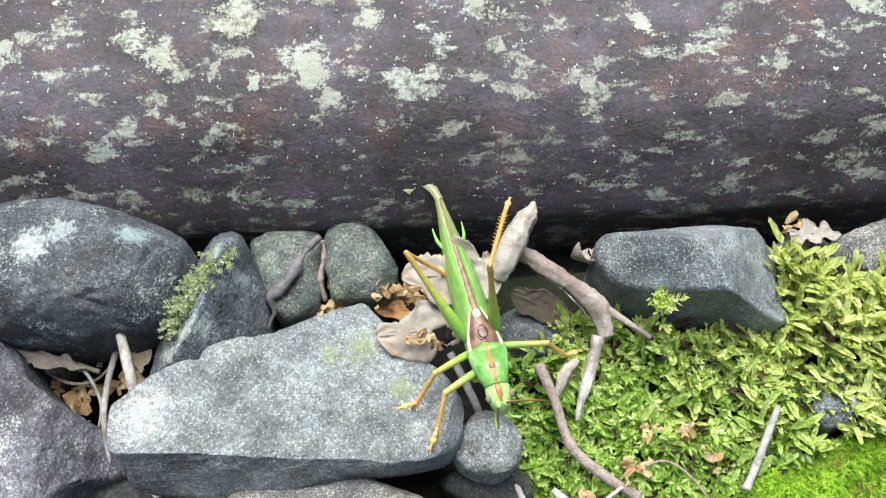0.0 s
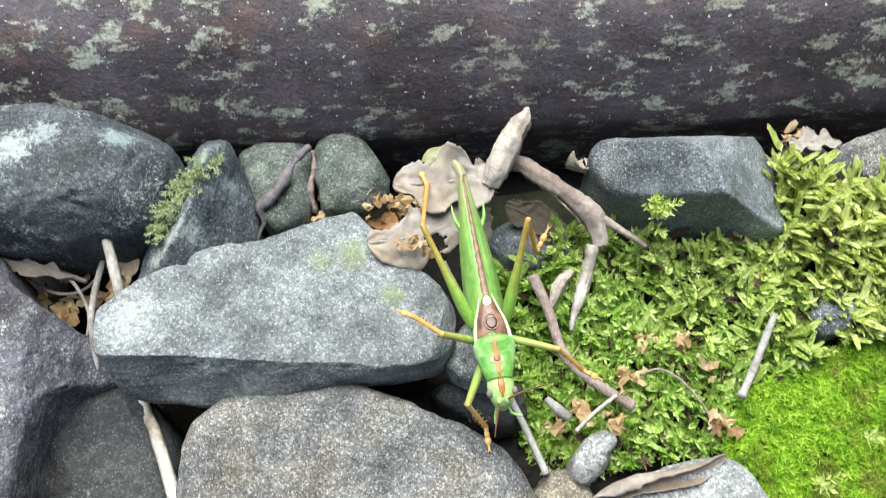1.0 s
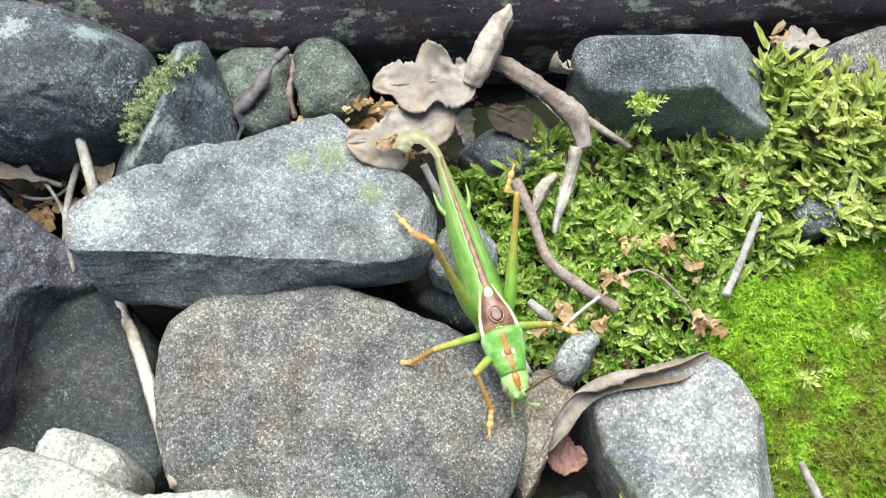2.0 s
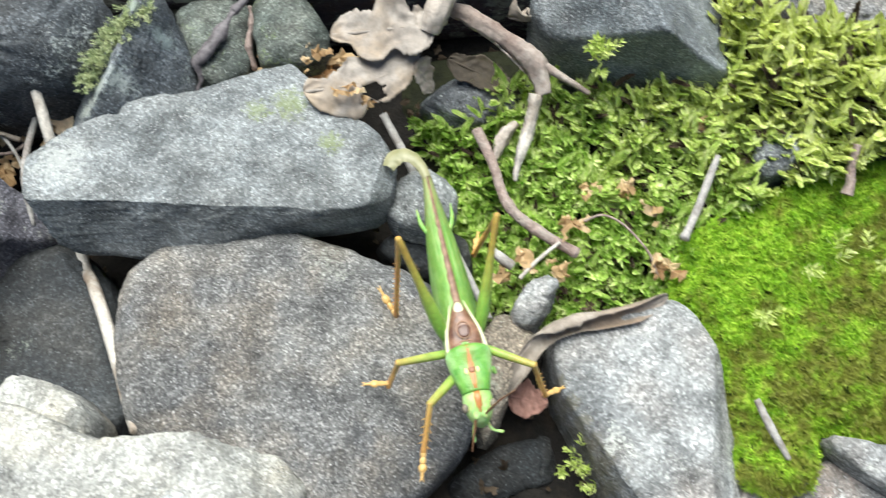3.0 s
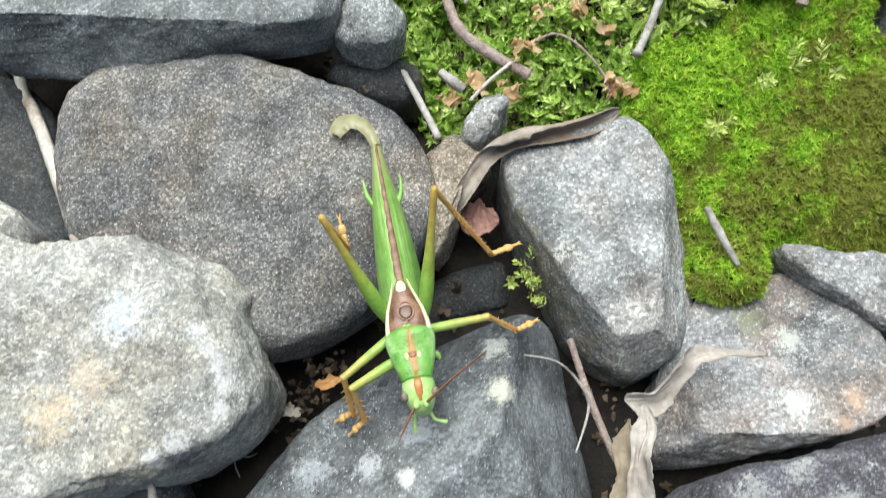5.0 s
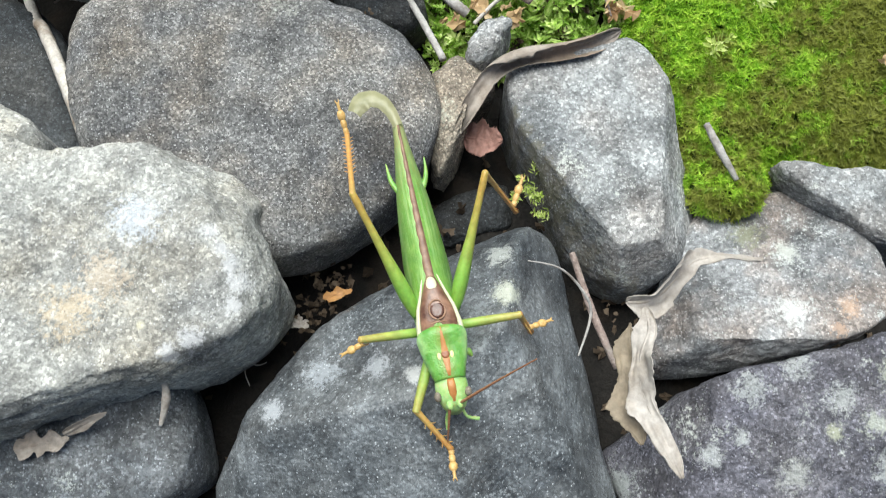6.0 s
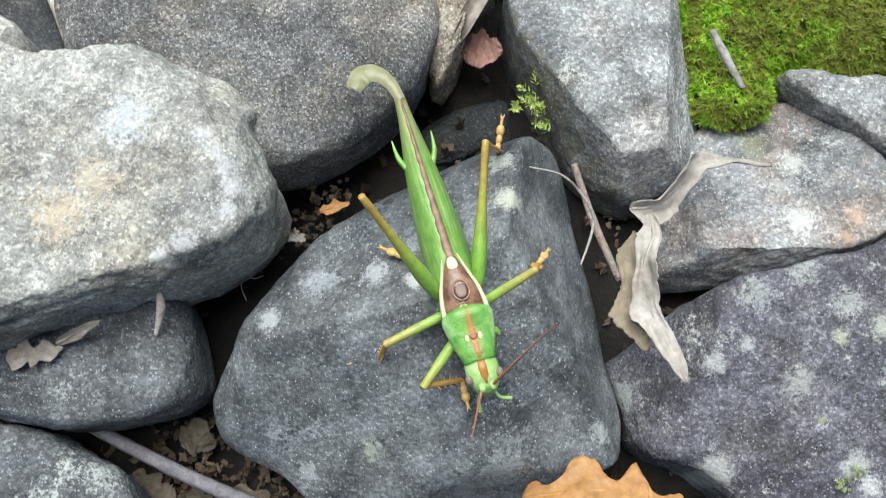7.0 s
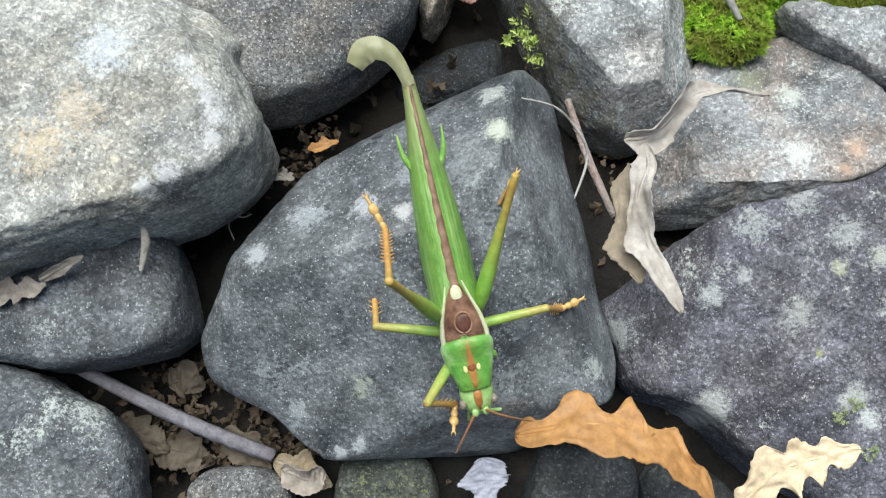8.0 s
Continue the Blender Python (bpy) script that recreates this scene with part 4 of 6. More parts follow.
def build_cushion_moss():
    rnd = random.Random(12)
    pts, fcs, slots = [], [], []
    xs, ys = zip(*CUSHION_AREA)
    x0, x1, y0, y1 = min(xs), max(xs), min(ys), max(ys)
    nx, ny = 60, 60
    for j in range(ny):
        for i in range(nx):
            x, y = x0 - 2 + (x1 - x0 + 4) * i / (nx - 1), y0 - 2 + (y1 - y0 + 4) * j / (ny - 1)
            z = cushion_height(x, y) - 1.1 if inside(x, y, CUSHION_AREA) else -30
            pts.append((x, y, z))
    fcs += ring_faces(ny, nx, close=False)
    slots += [1] * len(fcs)
    made = 0
    while made < 19000:
        x, y = rnd.uniform(x0, x1), rnd.uniform(y0, y1)
        if not inside(x, y, CUSHION_AREA) or in_hollow(x, y):
            continue
        made += 1
        z = cushion_height(x, y)
        base = np.array([x, y, z - 0.9 + rnd.gauss(0, 0.35)])
        e = 0.8
        slope = np.array([cushion_height(x - e, y) - cushion_height(x + e, y), cushion_height(x, y - e) - cushion_height(x, y + e), 2 * e])
        slope /= np.linalg.norm(slope)
        axis = slope + np.array([rnd.gauss(0, 0.3), rnd.gauss(0, 0.3), 0])
        axis /= np.linalg.norm(axis)
        a = np.cross(axis, (0.9, 0.1, 0.2))
        a /= np.linalg.norm(a)
        b = np.cross(axis, a)
        s = rnd.uniform(0.7, 1.35)
        for k in range(9):
            g = k * 0.7 + rnd.uniform(-0.3, 0.3)
            out = a * math.cos(g) + b * math.sin(g)
            w = np.cross(axis, out) * 0.15 * s
            root = base + axis * rnd.uniform(0.3, 1.3)
            tip = root + (axis * 0.5 + out * 0.85 + np.array([rnd.gauss(0, 0.15), rnd.gauss(0, 0.15), rnd.gauss(0, 0.15)])) * s
            i = len(pts)
            pts += [root - w, root + w, tip]
            fcs.append((i, i + 1, i + 2))
            slots.append(0)
    ob = mesh_object("cushion_moss", np.array(pts) * MM, fcs, [M["cushion"], M["cushion_bed"]], smooth=False, slots=slots)
    tagged(ob, "bright green fine cushion moss with brownish patches", "moss", kind="stuff")


def moss_sprig(at, lean, shoots, size, seed, mat, label, spread=3.0):
    rnd = random.Random(seed)
    pts, fcs = [], []
    for _ in range(shoots):
        base = np.array(at, float) + (rnd.gauss(0, spread), rnd.gauss(0, spread), rnd.uniform(-0.5, 0.3))
        p, f = moss_shoot(rnd, base, np.array(lean, float) + (rnd.gauss(0, 0.6), rnd.gauss(0, 0.6), 0), 3.2 * size, 12, 1.4 * size, 0.55 * size)
        i = len(pts)
        pts += p
        fcs += [tuple(i + k for k in q) for q in f]
    ob = mesh_object("moss_sprig", np.array(pts) * MM, fcs, mat, smooth=False, origin=np.array(at) * MM)
    tagged(ob, label, "moss")


build_feather_moss()
build_cushion_moss()
M["sprig"] = island_material("yellow_green_sprig", (0.28, 0.4, 0.06), (0.56, 0.66, 0.18), (0.84, 0.88, 0.45))
M["tuft"] = island_material("pale_green_moss_tuft", (0.22, 0.29, 0.13), (0.44, 0.5, 0.28), (0.72, 0.74, 0.46))
for k, (x, y, z, count) in enumerate([(-42.9, 73.4, 8.0, 16), (-45.4, 70.0, 8.6, 24), (-47.2, 66.8, 8.6, 26), (-49.3, 62.9, 7.6, 26), (-51.2, 59.6, 6.0, 22)]):
    moss_sprig((x, y, z), (-0.3, -0.2, 1), count * 2, 0.55, 31 + k, M["tuft"], "grey-green moss tuft on a pointed stone", 1.15)
moss_sprig((43.6, 64.0, 3.5), (0, 0.2, 1), 12, 1.15, 34, M["sprig"], "small yellow-green moss sprig by a grey stone", 1.4)
moss_sprig((79.0, 24.8, -8), (0.3, 0.3, 1), 2, 1.3, 37, M["sprig"], "pale yellow-green shoots standing on cushion moss", 1.6)
moss_sprig((85.3, 26.9, -7), (0.5, 0.0, 0.8), 3, 1.3, 38, M["sprig"], "pale yellow-green shoots standing on cushion moss", 1.6)
moss_sprig((70.3, 13.8, -9), (0.2, -0.4, 0.8), 3, 1.3, 39, M["sprig"], "pale yellow-green shoots standing on cushion moss", 1.4)
moss_sprig((94.7, 26.5, -7), (0.1, -0.4, 0.8), 2, 1.3, 40, M["sprig"], "pale yellow-green shoots standing on cushion moss", 1.8)
moss_sprig((35.2, -9.1, -14), (-0.5, -0.1, 0.7), 7, 0.9, 35, M["sprig"], "small green moss sprig on a pale stone", 1.5)
moss_sprig((37.6, -12.8, -16), (-0.5, -0.4, 0.5), 6, 0.8, 36, M["sprig"], "small green moss sprig on a pale stone", 1.5)

for k, (x, y, z, count) in enumerate([(77.5, -75.2, -11, 8), (79.8, -73.6, -11, 10), (81.5, -80.8, -12, 6), (72.2, -67.8, -12, 4), (76.0, -70.2, -12, 3)]):
    moss_sprig((x, y, z), (0, 0, 1), count * 2, 0.3, 81 + k, M["tuft"], "yellow-green lichen crumb on a spotted stone", 0.6)

# ---- twigs and stems ----
twig([(-62.2, 59.0, 5), (-59.6, 49.0, 0), (-61.8, 45.8, -12.5), (-56.4, 30.6, -13), (-52.1, 24.4, -9), (-45.4, 11.0, -6), (-39.2, -3.3, -4)], [0.95, 1.05, 1.1, 1.1, 1.15, 1.2, 1.15], M["straw"], "long bleached plant stem passing under a stone", 1)
twig([(1.5, 58.1, -6), (6.3, 49.7, -11), (8.6, 45.8, -17), (13.1, 37.3, -17), (16.7, 28.8, -15), (21.0, 17.7, -13)], [0.8, 0.9, 0.7, 0.65, 0.7, 0.75], M["twig_grey"], "thin grey twig between stones and moss", 2)
twig([(20.2, 57.9, -13), (23.1, 50.2, -13), (25.7, 41.3, -13.5), (31.1, 35.9, -14), (38.8, 31.1, -15)], [1.25, 1.05, 1.05, 1.15, 1.0], M["twig_bark"], "knobbly reddish-brown twig lying on moss", 3, knots=[((25.9, 41.1, -13), 0.9), ((31.1, 35.5, -13), 0.8), ((38.3, 30.9, -14), 0.9)])
twig([(65.6, 46.6, -5), (63.4, 41.8, -7), (61.2, 36.8, -9), (58.4, 31.6, -10)], [0.55, 0.8, 0.8, 0.7], M["twig_grey"], "short grey stick standing in moss", 4, knots=[((58.4, 31.9, -10), 0.8)])
twig([(67.3, 0.9, -10), (68.9, -4.0, -10), (71.9, -9.2, -12)], [0.6, 0.75, 0.45], M["twig_grey"], "short pale grey stick on cushion moss", 5)
twig([(90.2, 46.1, -1), (89.2, 42.7, -3), (89.1, 39.9, -4.5), (88.4, 38.0, -5.5)], [0.8, 0.8, 0.9, 1.3], M["twig_bark"], "small pinkish-brown bud stem on moss", 6)
twig([(-40.9, -60.5, -20), (-26.9, -68.3, -21), (-18.0, -72.7, -22), (-9.8, -76.4, -24)], [1.0, 1.2, 1.25, 1.15], M["twig_violet"], "grey-violet twig lying on soil between stones", 7)
twig([(32.9, -24.7, -4), (38.5, -25.8, -6), (42.5, -29.5, -9), (43.5, -32.9, -11), (40.5, -39.8, -9)], [0.12, 0.2, 0.28, 0.28, 0.15], M["twig_grey"], "thin curved dry stem over a dark stone", 8, sides=6)
twig([(42.4, -19.9, -17), (45.2, -30.7, -18), (48.5, -40.8, -18)], [0.6, 0.75, 0.6], M["twig_bark"], "dark thin stick in a gap between stones", 9)
twig([(-25.1, -41.5, -4), (-24.9, -44.3, -5), (-26.2, -48.1, -7)], [0.35, 0.75, 0.3], M["straw"], "small pale splinter of straw", 10)
twig([(27.3, 26.2, -15), (31.0, 29.6, -14), (35.4, 32.8, -13)], [0.4, 0.4, 0.35], M["straw"], "small pale bit of twig on moss", 11)
twig([(21.9, 32.6, -15), (24.3, 30.3, -15), (26.1, 29.2, -16)], [0.7, 1.1, 1.0], M["twig_grey"], "short grey stub of twig on moss", 12)
twig([(-91.8, 58.3, -2), (-83.7, 57.6, -4), (-75.9, 55.9, -5), (-69.2, 54.1, -6)], [0.5, 0.7, 0.7, 0.5], M["dead_leaf"], "dark curled dead stem in a gap", 13)
twig([(-65.3, 62.5, -4), (-65.9, 51.5, -3), (-64.8, 42.9, -2), (-63.7, 35.8, -6)], [0.5, 0.7, 0.6, 0.35], M["twig_grey"], "dark shrivelled leaf stem beside a slab", 14)
twig([(-25.6, 81.7, 0), (-28.1, 79.9, -1), (-29.1, 78.0, -1), (-30.7, 75.4, -2), (-31.7, 73.5, -2), (-33.8, 70.8, -3), (-35.6, 69.4, -4), (-35.2, 66.9, -6), (-37.2, 64.0, -9)], [0.4, 0.9, 0.55, 1.6, 1.15, 1.2, 0.9, 0.6, 0.5], M["dark_leaf"], "dark shrivelled leaf hanging over stones", 15, sides=10)
twig([(-25.7, 82.3, -3), (-25.3, 78.1, -4), (-25.9, 74.3, -6), (-25.3, 70.9, -9)], [0.35, 0.75, 0.9, 0.5], M["twig_bark"], "dark brown split dead stem between two stones", 16, sides=11)
twig([(40.1, 36.6, -12), (43.8, 37.4, -11), (47.8, 35.0, -11), (51.9, 29.9, -12), (53.6, 26.1, -14)], [0.25, 0.25, 0.25, 0.25, 0.2], M["twig_bark"], "thin reddish curved stalk over moss", 17, sides=6)
twig([(15.9, 77.9, 0), (20.3, 74.6, 1), (26.5, 70.9, -1), (31.6, 67.1, -3), (33.6, 61.6, -6)], [1.4, 1.8, 1.6, 1.9, 1.5], M["bark"], "weathered brown-grey broken branch over moss", 18, "branch", 24, "branch", knots=[((31.9, 65.9, -2), 1.0)])
twig([(33.2, 66.4, -3), (37.7, 63.8, -4), (42.3, 60.9, -5)], [1.1, 0.7, 0.5], M["bark"], "side twig of a weathered branch", 19)
twig([(32.0, 61.7, -6), (30.6, 56.2, -9), (28.9, 51.6, -10), (27.4, 46.1, -13)], [1.2, 1.35, 1.0, 0.25], M["straw"], "pale split wood splinter over moss", 20, "splinter", 18, "splinter")
twig([(28.1, 58.4, -11), (25.1, 55.0, -12), (23.4, 50.9, -14)], [0.6, 1.3, 0.5], M["wood"], "grey-brown wood splinter on moss", 21, "splinter", 16, "splinter")
twig([(18.6, 85.0, 8.5), (17.4, 82.6, 8), (15, 79.0, 7), (12.4, 74.0, 5), (10.8, 71.0, 2.5)], [0.5, 1.7, 2.5, 2.7, 1.7], M["wood"], "rough grey broken piece of rotten wood", 22, "wood piece", 20, "wood_piece", knots=[((18.4, 81.9, 7), 1.0)])
twig([(-73.0, 22.7, -8), (-73.6, 18.2, -9), (-75.1, 12.7, -10), (-76.0, 8.8, -11)], [0.8, 1.4, 1.5, 0.8], M["oak_leaf"], "crumbled brown litter wedged between stones", 23, "leaf litter", 8, "leaf_litter")

twig([(-89.0, 56.7, -6), (-79.0, 56.7, -4), (-72.4, 54.3, -5), (-68.4, 48.4, -7), (-69.0, 43.6, -10)], [0.3, 0.4, 0.4, 0.35, 0.25], M["twig_grey"], "thin grey curled stem in a gap between stones", 24, sides=6)
twig([(-83.6, 56.6, -9), (-76.6, 52.6, -8), (-71.0, 52.8, -8), (-66.7, 56.0, -6)], [0.3, 0.35, 0.35, 0.25], M["twig_bark"], "thin brown root in a gap between stones", 25, sides=6)
twig([(-53.4, 33.9, -14), (-48.3, 35.0, -12), (-44.3, 33.6, -13), (-40.8, 37.6, -14)], [0.2, 0.25, 0.25, 0.2], M["twig_bark"], "thin brown root under a slab", 26, sides=6)
twig([(-12.9, -37.0, -16), (-15.7, -38.2, -18), (-15.3, -40.7, -20)], [0.1, 0.12, 0.08], M["straw"], "fine pale rootlet in a dark gap", 27, sides=5)
twig([(-16.2, -36.3, -16), (-13.6, -37.6, -17), (-12.0, -37.0, -18)], [0.1, 0.12, 0.08], M["straw"], "fine pale rootlet in a dark gap", 28, sides=5)

# ---- dry leaves ----


leaf([(-8.3, 71.8, 1), (1.0, 71.5, 2.5), (8.0, 72.2, 3), (12.5, 74.5, 3)], 14, M["pale_leaf"], "grey-brown dead lobed leaf under a wood piece", 41, 2, 0.3, 0.4, tilt=(0, 20, 0))
leaf([(-13.0, 59.0, 1), (-4.9, 60.1, 1), (2.7, 63.6, -1), (9.5, 70.7, 0)], 12.5, M["pale_leaf"], "grey dead lobed leaf with a torn hole", 42, 2, 0.3, -0.35, tilt=(10, 15, 0), holes=[(0.5, -0.55, 0.1)])
leaf([(8.3, 65.6, 0), (11.3, 64.1, -8)], 6, M["pale_leaf"], "torn lobe of a grey dead leaf", 43, 1, 0.1, 0.5, tilt=(0, 0))
leaf([(27.3, 79.0, -4), (30.9, 76.4, -2), (36.1, 78.4, -1)], 8, M["dead_leaf"], "grey curled dead leaf beside a stone", 44, 2, 0.3, 1.6, tilt=(-60, -50, -70))
leaf([(20.5, 74.2, -1.5), (25.5, 70.1, -2.5), (30.6, 65.6, -5)], 5, M["bark"], "torn brown flap of bark under a branch", 71, 4, 0.5, 0.8, tilt=(-50, -40), ragged=0.7, rib=False)
leaf([(14.6, 73.2, -10), (30.1, 66.6, -13)], 7, M["earth_leaf"], "flat dark olive-brown dead leaf under a branch", 45, 2, 0.1, 0.3, tilt=(10, 10))
leaf([(-15.2, 71.3, -10), (-5.7, 67.8, -11)], 5, M["oak_leaf"], "dark orange-brown leaf scrap between stones", 46, 2, 0.2, 0.4, tilt=(5, 5))
leaf([(54.0, 20.6, -10), (43.5, 17.2, -10), (37, 16.6, -9.5), (32, 14.6, -9), (28.4, 11.5, -10), (25.5, 7.0, -12), (23.5, 3.5, -15)], 8.5, M["dead_leaf"], "long rolled grey-brown dead leaf behind a pale stone", 47, 3, 0.15, 2.6, tilt=(-60, -50, -20, 10))
leaf([(24.2, 4.3, -19), (31.4, 2.4, -17)], 7, M["red_leaf"], "small reddish-brown dry leaf in a gap", 49, 1, 0.1, 0.3, tip=0.9, tilt=(15, 15))
leaf([(48.0, -32.3, -4), (52.0, -32.8, -3), (55.2, -30.0, -1), (58.8, -26.6, 0), (64.2, -26.3, -1), (71.2, -26.4, -4)], 6.2, M["curl_leaf"], "pale grey curled dry leaf lying on a stone", 50, 2, 0.35, 1.5, tilt=(35, 50, 25, -40, -55), ragged=0.3)
twisted_leaf = leaf([(50.8, -32.8, -4), (51.2, -37.0, -2.5), (48.9, -41.0, -3), (48.6, -46.0, -3.5), (50.0, -51.0, -3), (53.0, -59.8, -2)], 6.2, M["curl_leaf"], "pale twisted dry leaf hanging over a gap", 52, 2, 0.25, 0.5, tilt=(0, 20, 58, 45, 8, 0), tip=1.15)
leaf([(49.2, -35.0, -7.5), (47.4, -41.0, -7), (47.2, -47.5, -6.5), (48.4, -54.5, -5.5)], 5.6, M["tan_leaf"], "tan folded half of a dry leaf", 53, 2, 0.2, 0.35, tilt=(20, 25, 10), tip=1.35, ragged=0.3, rib=False, whole=twisted_leaf)
leaf([(28.8, -75.2, -12), (35.0, -74.4, -7.5), (40.5, -74.2, -6.5), (46.2, -75.6, -7), (50.6, -78.4, -8), (54.3, -82.2, -9.5), (58.0, -88.0, -12)], 10.4, M["oak_leaf"], "orange-brown lobed oak leaf lying across stones", 54, 4.6, 0.6, 0.3, tilt=(-42, -26, -30), ragged=0.18, lower=0.2, tip=0.62)
leaf([(58.6, -86.7, -5), (63.4, -81.9, -1), (68.4, -80.7, 0.5), (74.1, -79.9, 0.5)], 8, M["cream_leaf"], "cream dry lobed leaf on a lichened stone", 56, 4, 0.4, 0.35, tilt=(0, 10))
leaf([(24.1, -78.5, -20), (24.6, -86.4, -22)], 7, M["lilac"], "pale lilac-grey flat dry leaf between stones", 57, 1, 0.1, 0.2, tilt=(0, 0))
leaf([(-48.9, -50.7, -7), (-39.9, -49.7, -6)], 5, M["dead_leaf"], "small grey dead leaf on a dark stone", 58, 3, 0.4, 0.6, tilt=(0, 0))
leaf([(-40.9, -48.9, -6), (-33.3, -46.2, -3)], 2, M["dead_leaf"], "narrow curled grey leaf blade on a dark stone", 59, 1, 0.1, 0.8, tilt=(40, 40))
leaf([(-9.8, -77.1, -24), (-0.4, -81.6, -24)], 6, M["tan_leaf"], "pale grey dead leaf on the soil", 60, 2, 0.2, 0.4, tilt=(0, 0))


leaf([(-86.4, 56.8, -3), (-77.7, 55.0, -2), (-71.2, 54.2, -4)], 4.5, M["dead_leaf"], "grey crumpled dead leaf beside a dark boulder", 61, 3, 0.4, 1.0, tilt=(20, -20))
leaf([(-62.6, 61.1, -5), (-60.9, 57.2, -6), (-61.9, 54.4, -8)], 5, M["cream_leaf"], "small tan crumpled leaf wedged between stones", 62, 2, 0.3, 0.9, tilt=(0, 15))
leaf([(72.8, 82.2, -1), (77.1, 81.8, 1), (83.2, 81.8, 0)], 6, M["pale_leaf"], "small tan oak leaf scrap below the rail", 63, 3, 0.4, 0.6, tilt=(10, -10))
leaf([(-2.3, -26.0, -18), (0.7, -25.6, -17), (3.0, -24.8, -18)], 2.5, M["oak_leaf"], "small brown leaf scrap in a dark gap", 64, 2, 0.3, 0.6)
leaf([(-8.0, -29.1, -20), (-6.4, -30.5, -19), (-5.1, -29.5, -20)], 3, M["curl_leaf"], "small pale leaf scrap in a dark gap", 65, 2, 0.3, 0.5)
leaf([(-27.4, -63.7, -25), (-24.2, -63.0, -24), (-21.5, -64.9, -25)], 6, M["earth_leaf"], "grey-brown flat dead leaf on the soil", 66, 2, 0.2, 0.3)
leaf([(-35.6, -68.3, -26), (-31.9, -71.8, -25), (-27.5, -74.7, -26)], 6, M["earth_leaf"], "muddy brown crumpled dead leaf on the soil", 72, 3, 0.2, -0.4)
leaf([(-18.3, -71.6, -25), (-14.2, -75.5, -25), (-10.7, -79.3, -26)], 6, M["earth_leaf"], "olive-brown flat dead leaf under a twig", 73, 2, 0.2, 0.3)
leaf([(-8.1, -78.5, -22), (-3.7, -80.4, -20), (-1.3, -79.3, -22)], 6, M["dead_leaf"], "pale folded dead leaf under a dark stone", 74, 1, 0.15, 1.4, tilt=(30, 10))
leaf([(-30.6, -73.6, -27), (-24.7, -74.9, -26), (-20.2, -77.0, -27)], 7, M["earth_leaf"], "dark brown flat dead leaf on the soil", 67, 2, 0.25, 0.4)


# ---- crumbs of litter in the gaps and on the moss ----
def flake(rnd, at, size):
    """A small bent scrap of dry leaf."""
    a = rnd.uniform(0, 6.283)
    u = np.array([math.cos(a), math.sin(a), rnd.uniform(-0.5, 0.5)])
    v = np.array([-math.sin(a), math.cos(a), rnd.uniform(-0.5, 0.5)])
    n = np.cross(u, v)
    k = rnd.randint(8, 12)
    pts = [np.array(at) + n * size * 0.15]
    for j in range(k):
        g = 6.283 * j / k
        r = size * rnd.uniform(0.3, 1.0) * 0.5
        pts.append(np.array(at) + u * math.cos(g) * r * 1.5 + v * math.sin(g) * r + n * rnd.uniform(-0.28, 0.28) * size)
    return pts, [(0, j + 1, (j + 1) % k + 1) for j in range(k)]


def scatter(name, spots, mat, label, seed, loose=0, grow=1.0):
    rnd = random.Random(seed)
    pts, fcs = [], []
    places = [((x + rnd.gauss(0, spread), y + rnd.gauss(0, spread), z + rnd.uniform(-0.5, 1.5)), size * grow * rnd.uniform(0.35, 1.0)) for x, y, z, spread, count, size in spots for _ in range(int(count * 1.6))]
    places += [((rnd.uniform(-90, 120), rnd.uniform(-110, 88), -29 + rnd.uniform(-0.5, 3)), rnd.uniform(1.0, 2.8)) for _ in range(loose)]
    for at, size in places:
        p, f = flake(rnd, at, size)
        i = len(pts)
        pts += p
        fcs += [tuple(i + k for k in q) for q in f]
    tagged(mesh_object(name, np.array(pts) * MM, fcs, mat, smooth=False), label, "leaf litter", kind="stuff")


scatter("leaf_crumbs", [(-23, 69, -9, 2.2, 14, 2.6), (-12, 71, -4, 1.2, 5, 2.5), (-62, 61, -8, 2.5, 16, 3), (-63, 53, -9, 2, 8, 3), (-76, 52, -12, 5, 16, 3.5), (-4, 58, 2, 1.2, 4, 2.4), (-2, 58, -3, 1.5, 6, 2.2), (77, 84, -3, 1.6, 8, 2.4), (-9, 72, -11, 3, 10, 3.5)], M["crumbs"], "crumbs of brown dry leaf litter in the gaps", 5, grow=1.3)
scatter("leaf_litter", [(-2, -23, -20, 3, 14, 3), (-7, -29, -20, 2.5, 8, 3), (-6, -28, -20, 3, 12, 3), (-0, -24, -20, 2, 7, 2.6), (-9, -27, -22, 3, 9, 3), (-25, -69, -27, 6, 110, 3.4), (-12, -74, -27, 5, 80, 3.4), (8, 28, -12, 0.5, 2, 1.8), (52, -31, -24, 3, 8, 2.5)], M["litter"], "crumbs of brown dry leaf litter on the soil", 6, 1100, 0.65)
scatter("leaf_crumbs", [(43, 44, -13, 1.2, 4, 2.4), (49, 43, -12, 1, 4, 2.3), (39, 37, -14, 1.3, 5, 2.6), (53, 38, -12, 1.2, 4, 2.2), (55, 27, -14, 1.6, 6, 2.6), (64, 54, -8, 1.3, 4, 2.4), (28, 30, -16, 1.2, 5, 2.2), (35, 28, -16, 1, 4, 2), (23, 27, -17, 0.8, 3, 2.2), (81, 48, -7, 1.2, 4, 2.2), (102, 12, -9, 0.5, 2, 2.5)], M["crumbs"], "tan crumbs of dry leaf on moss", 7, grow=1.5)

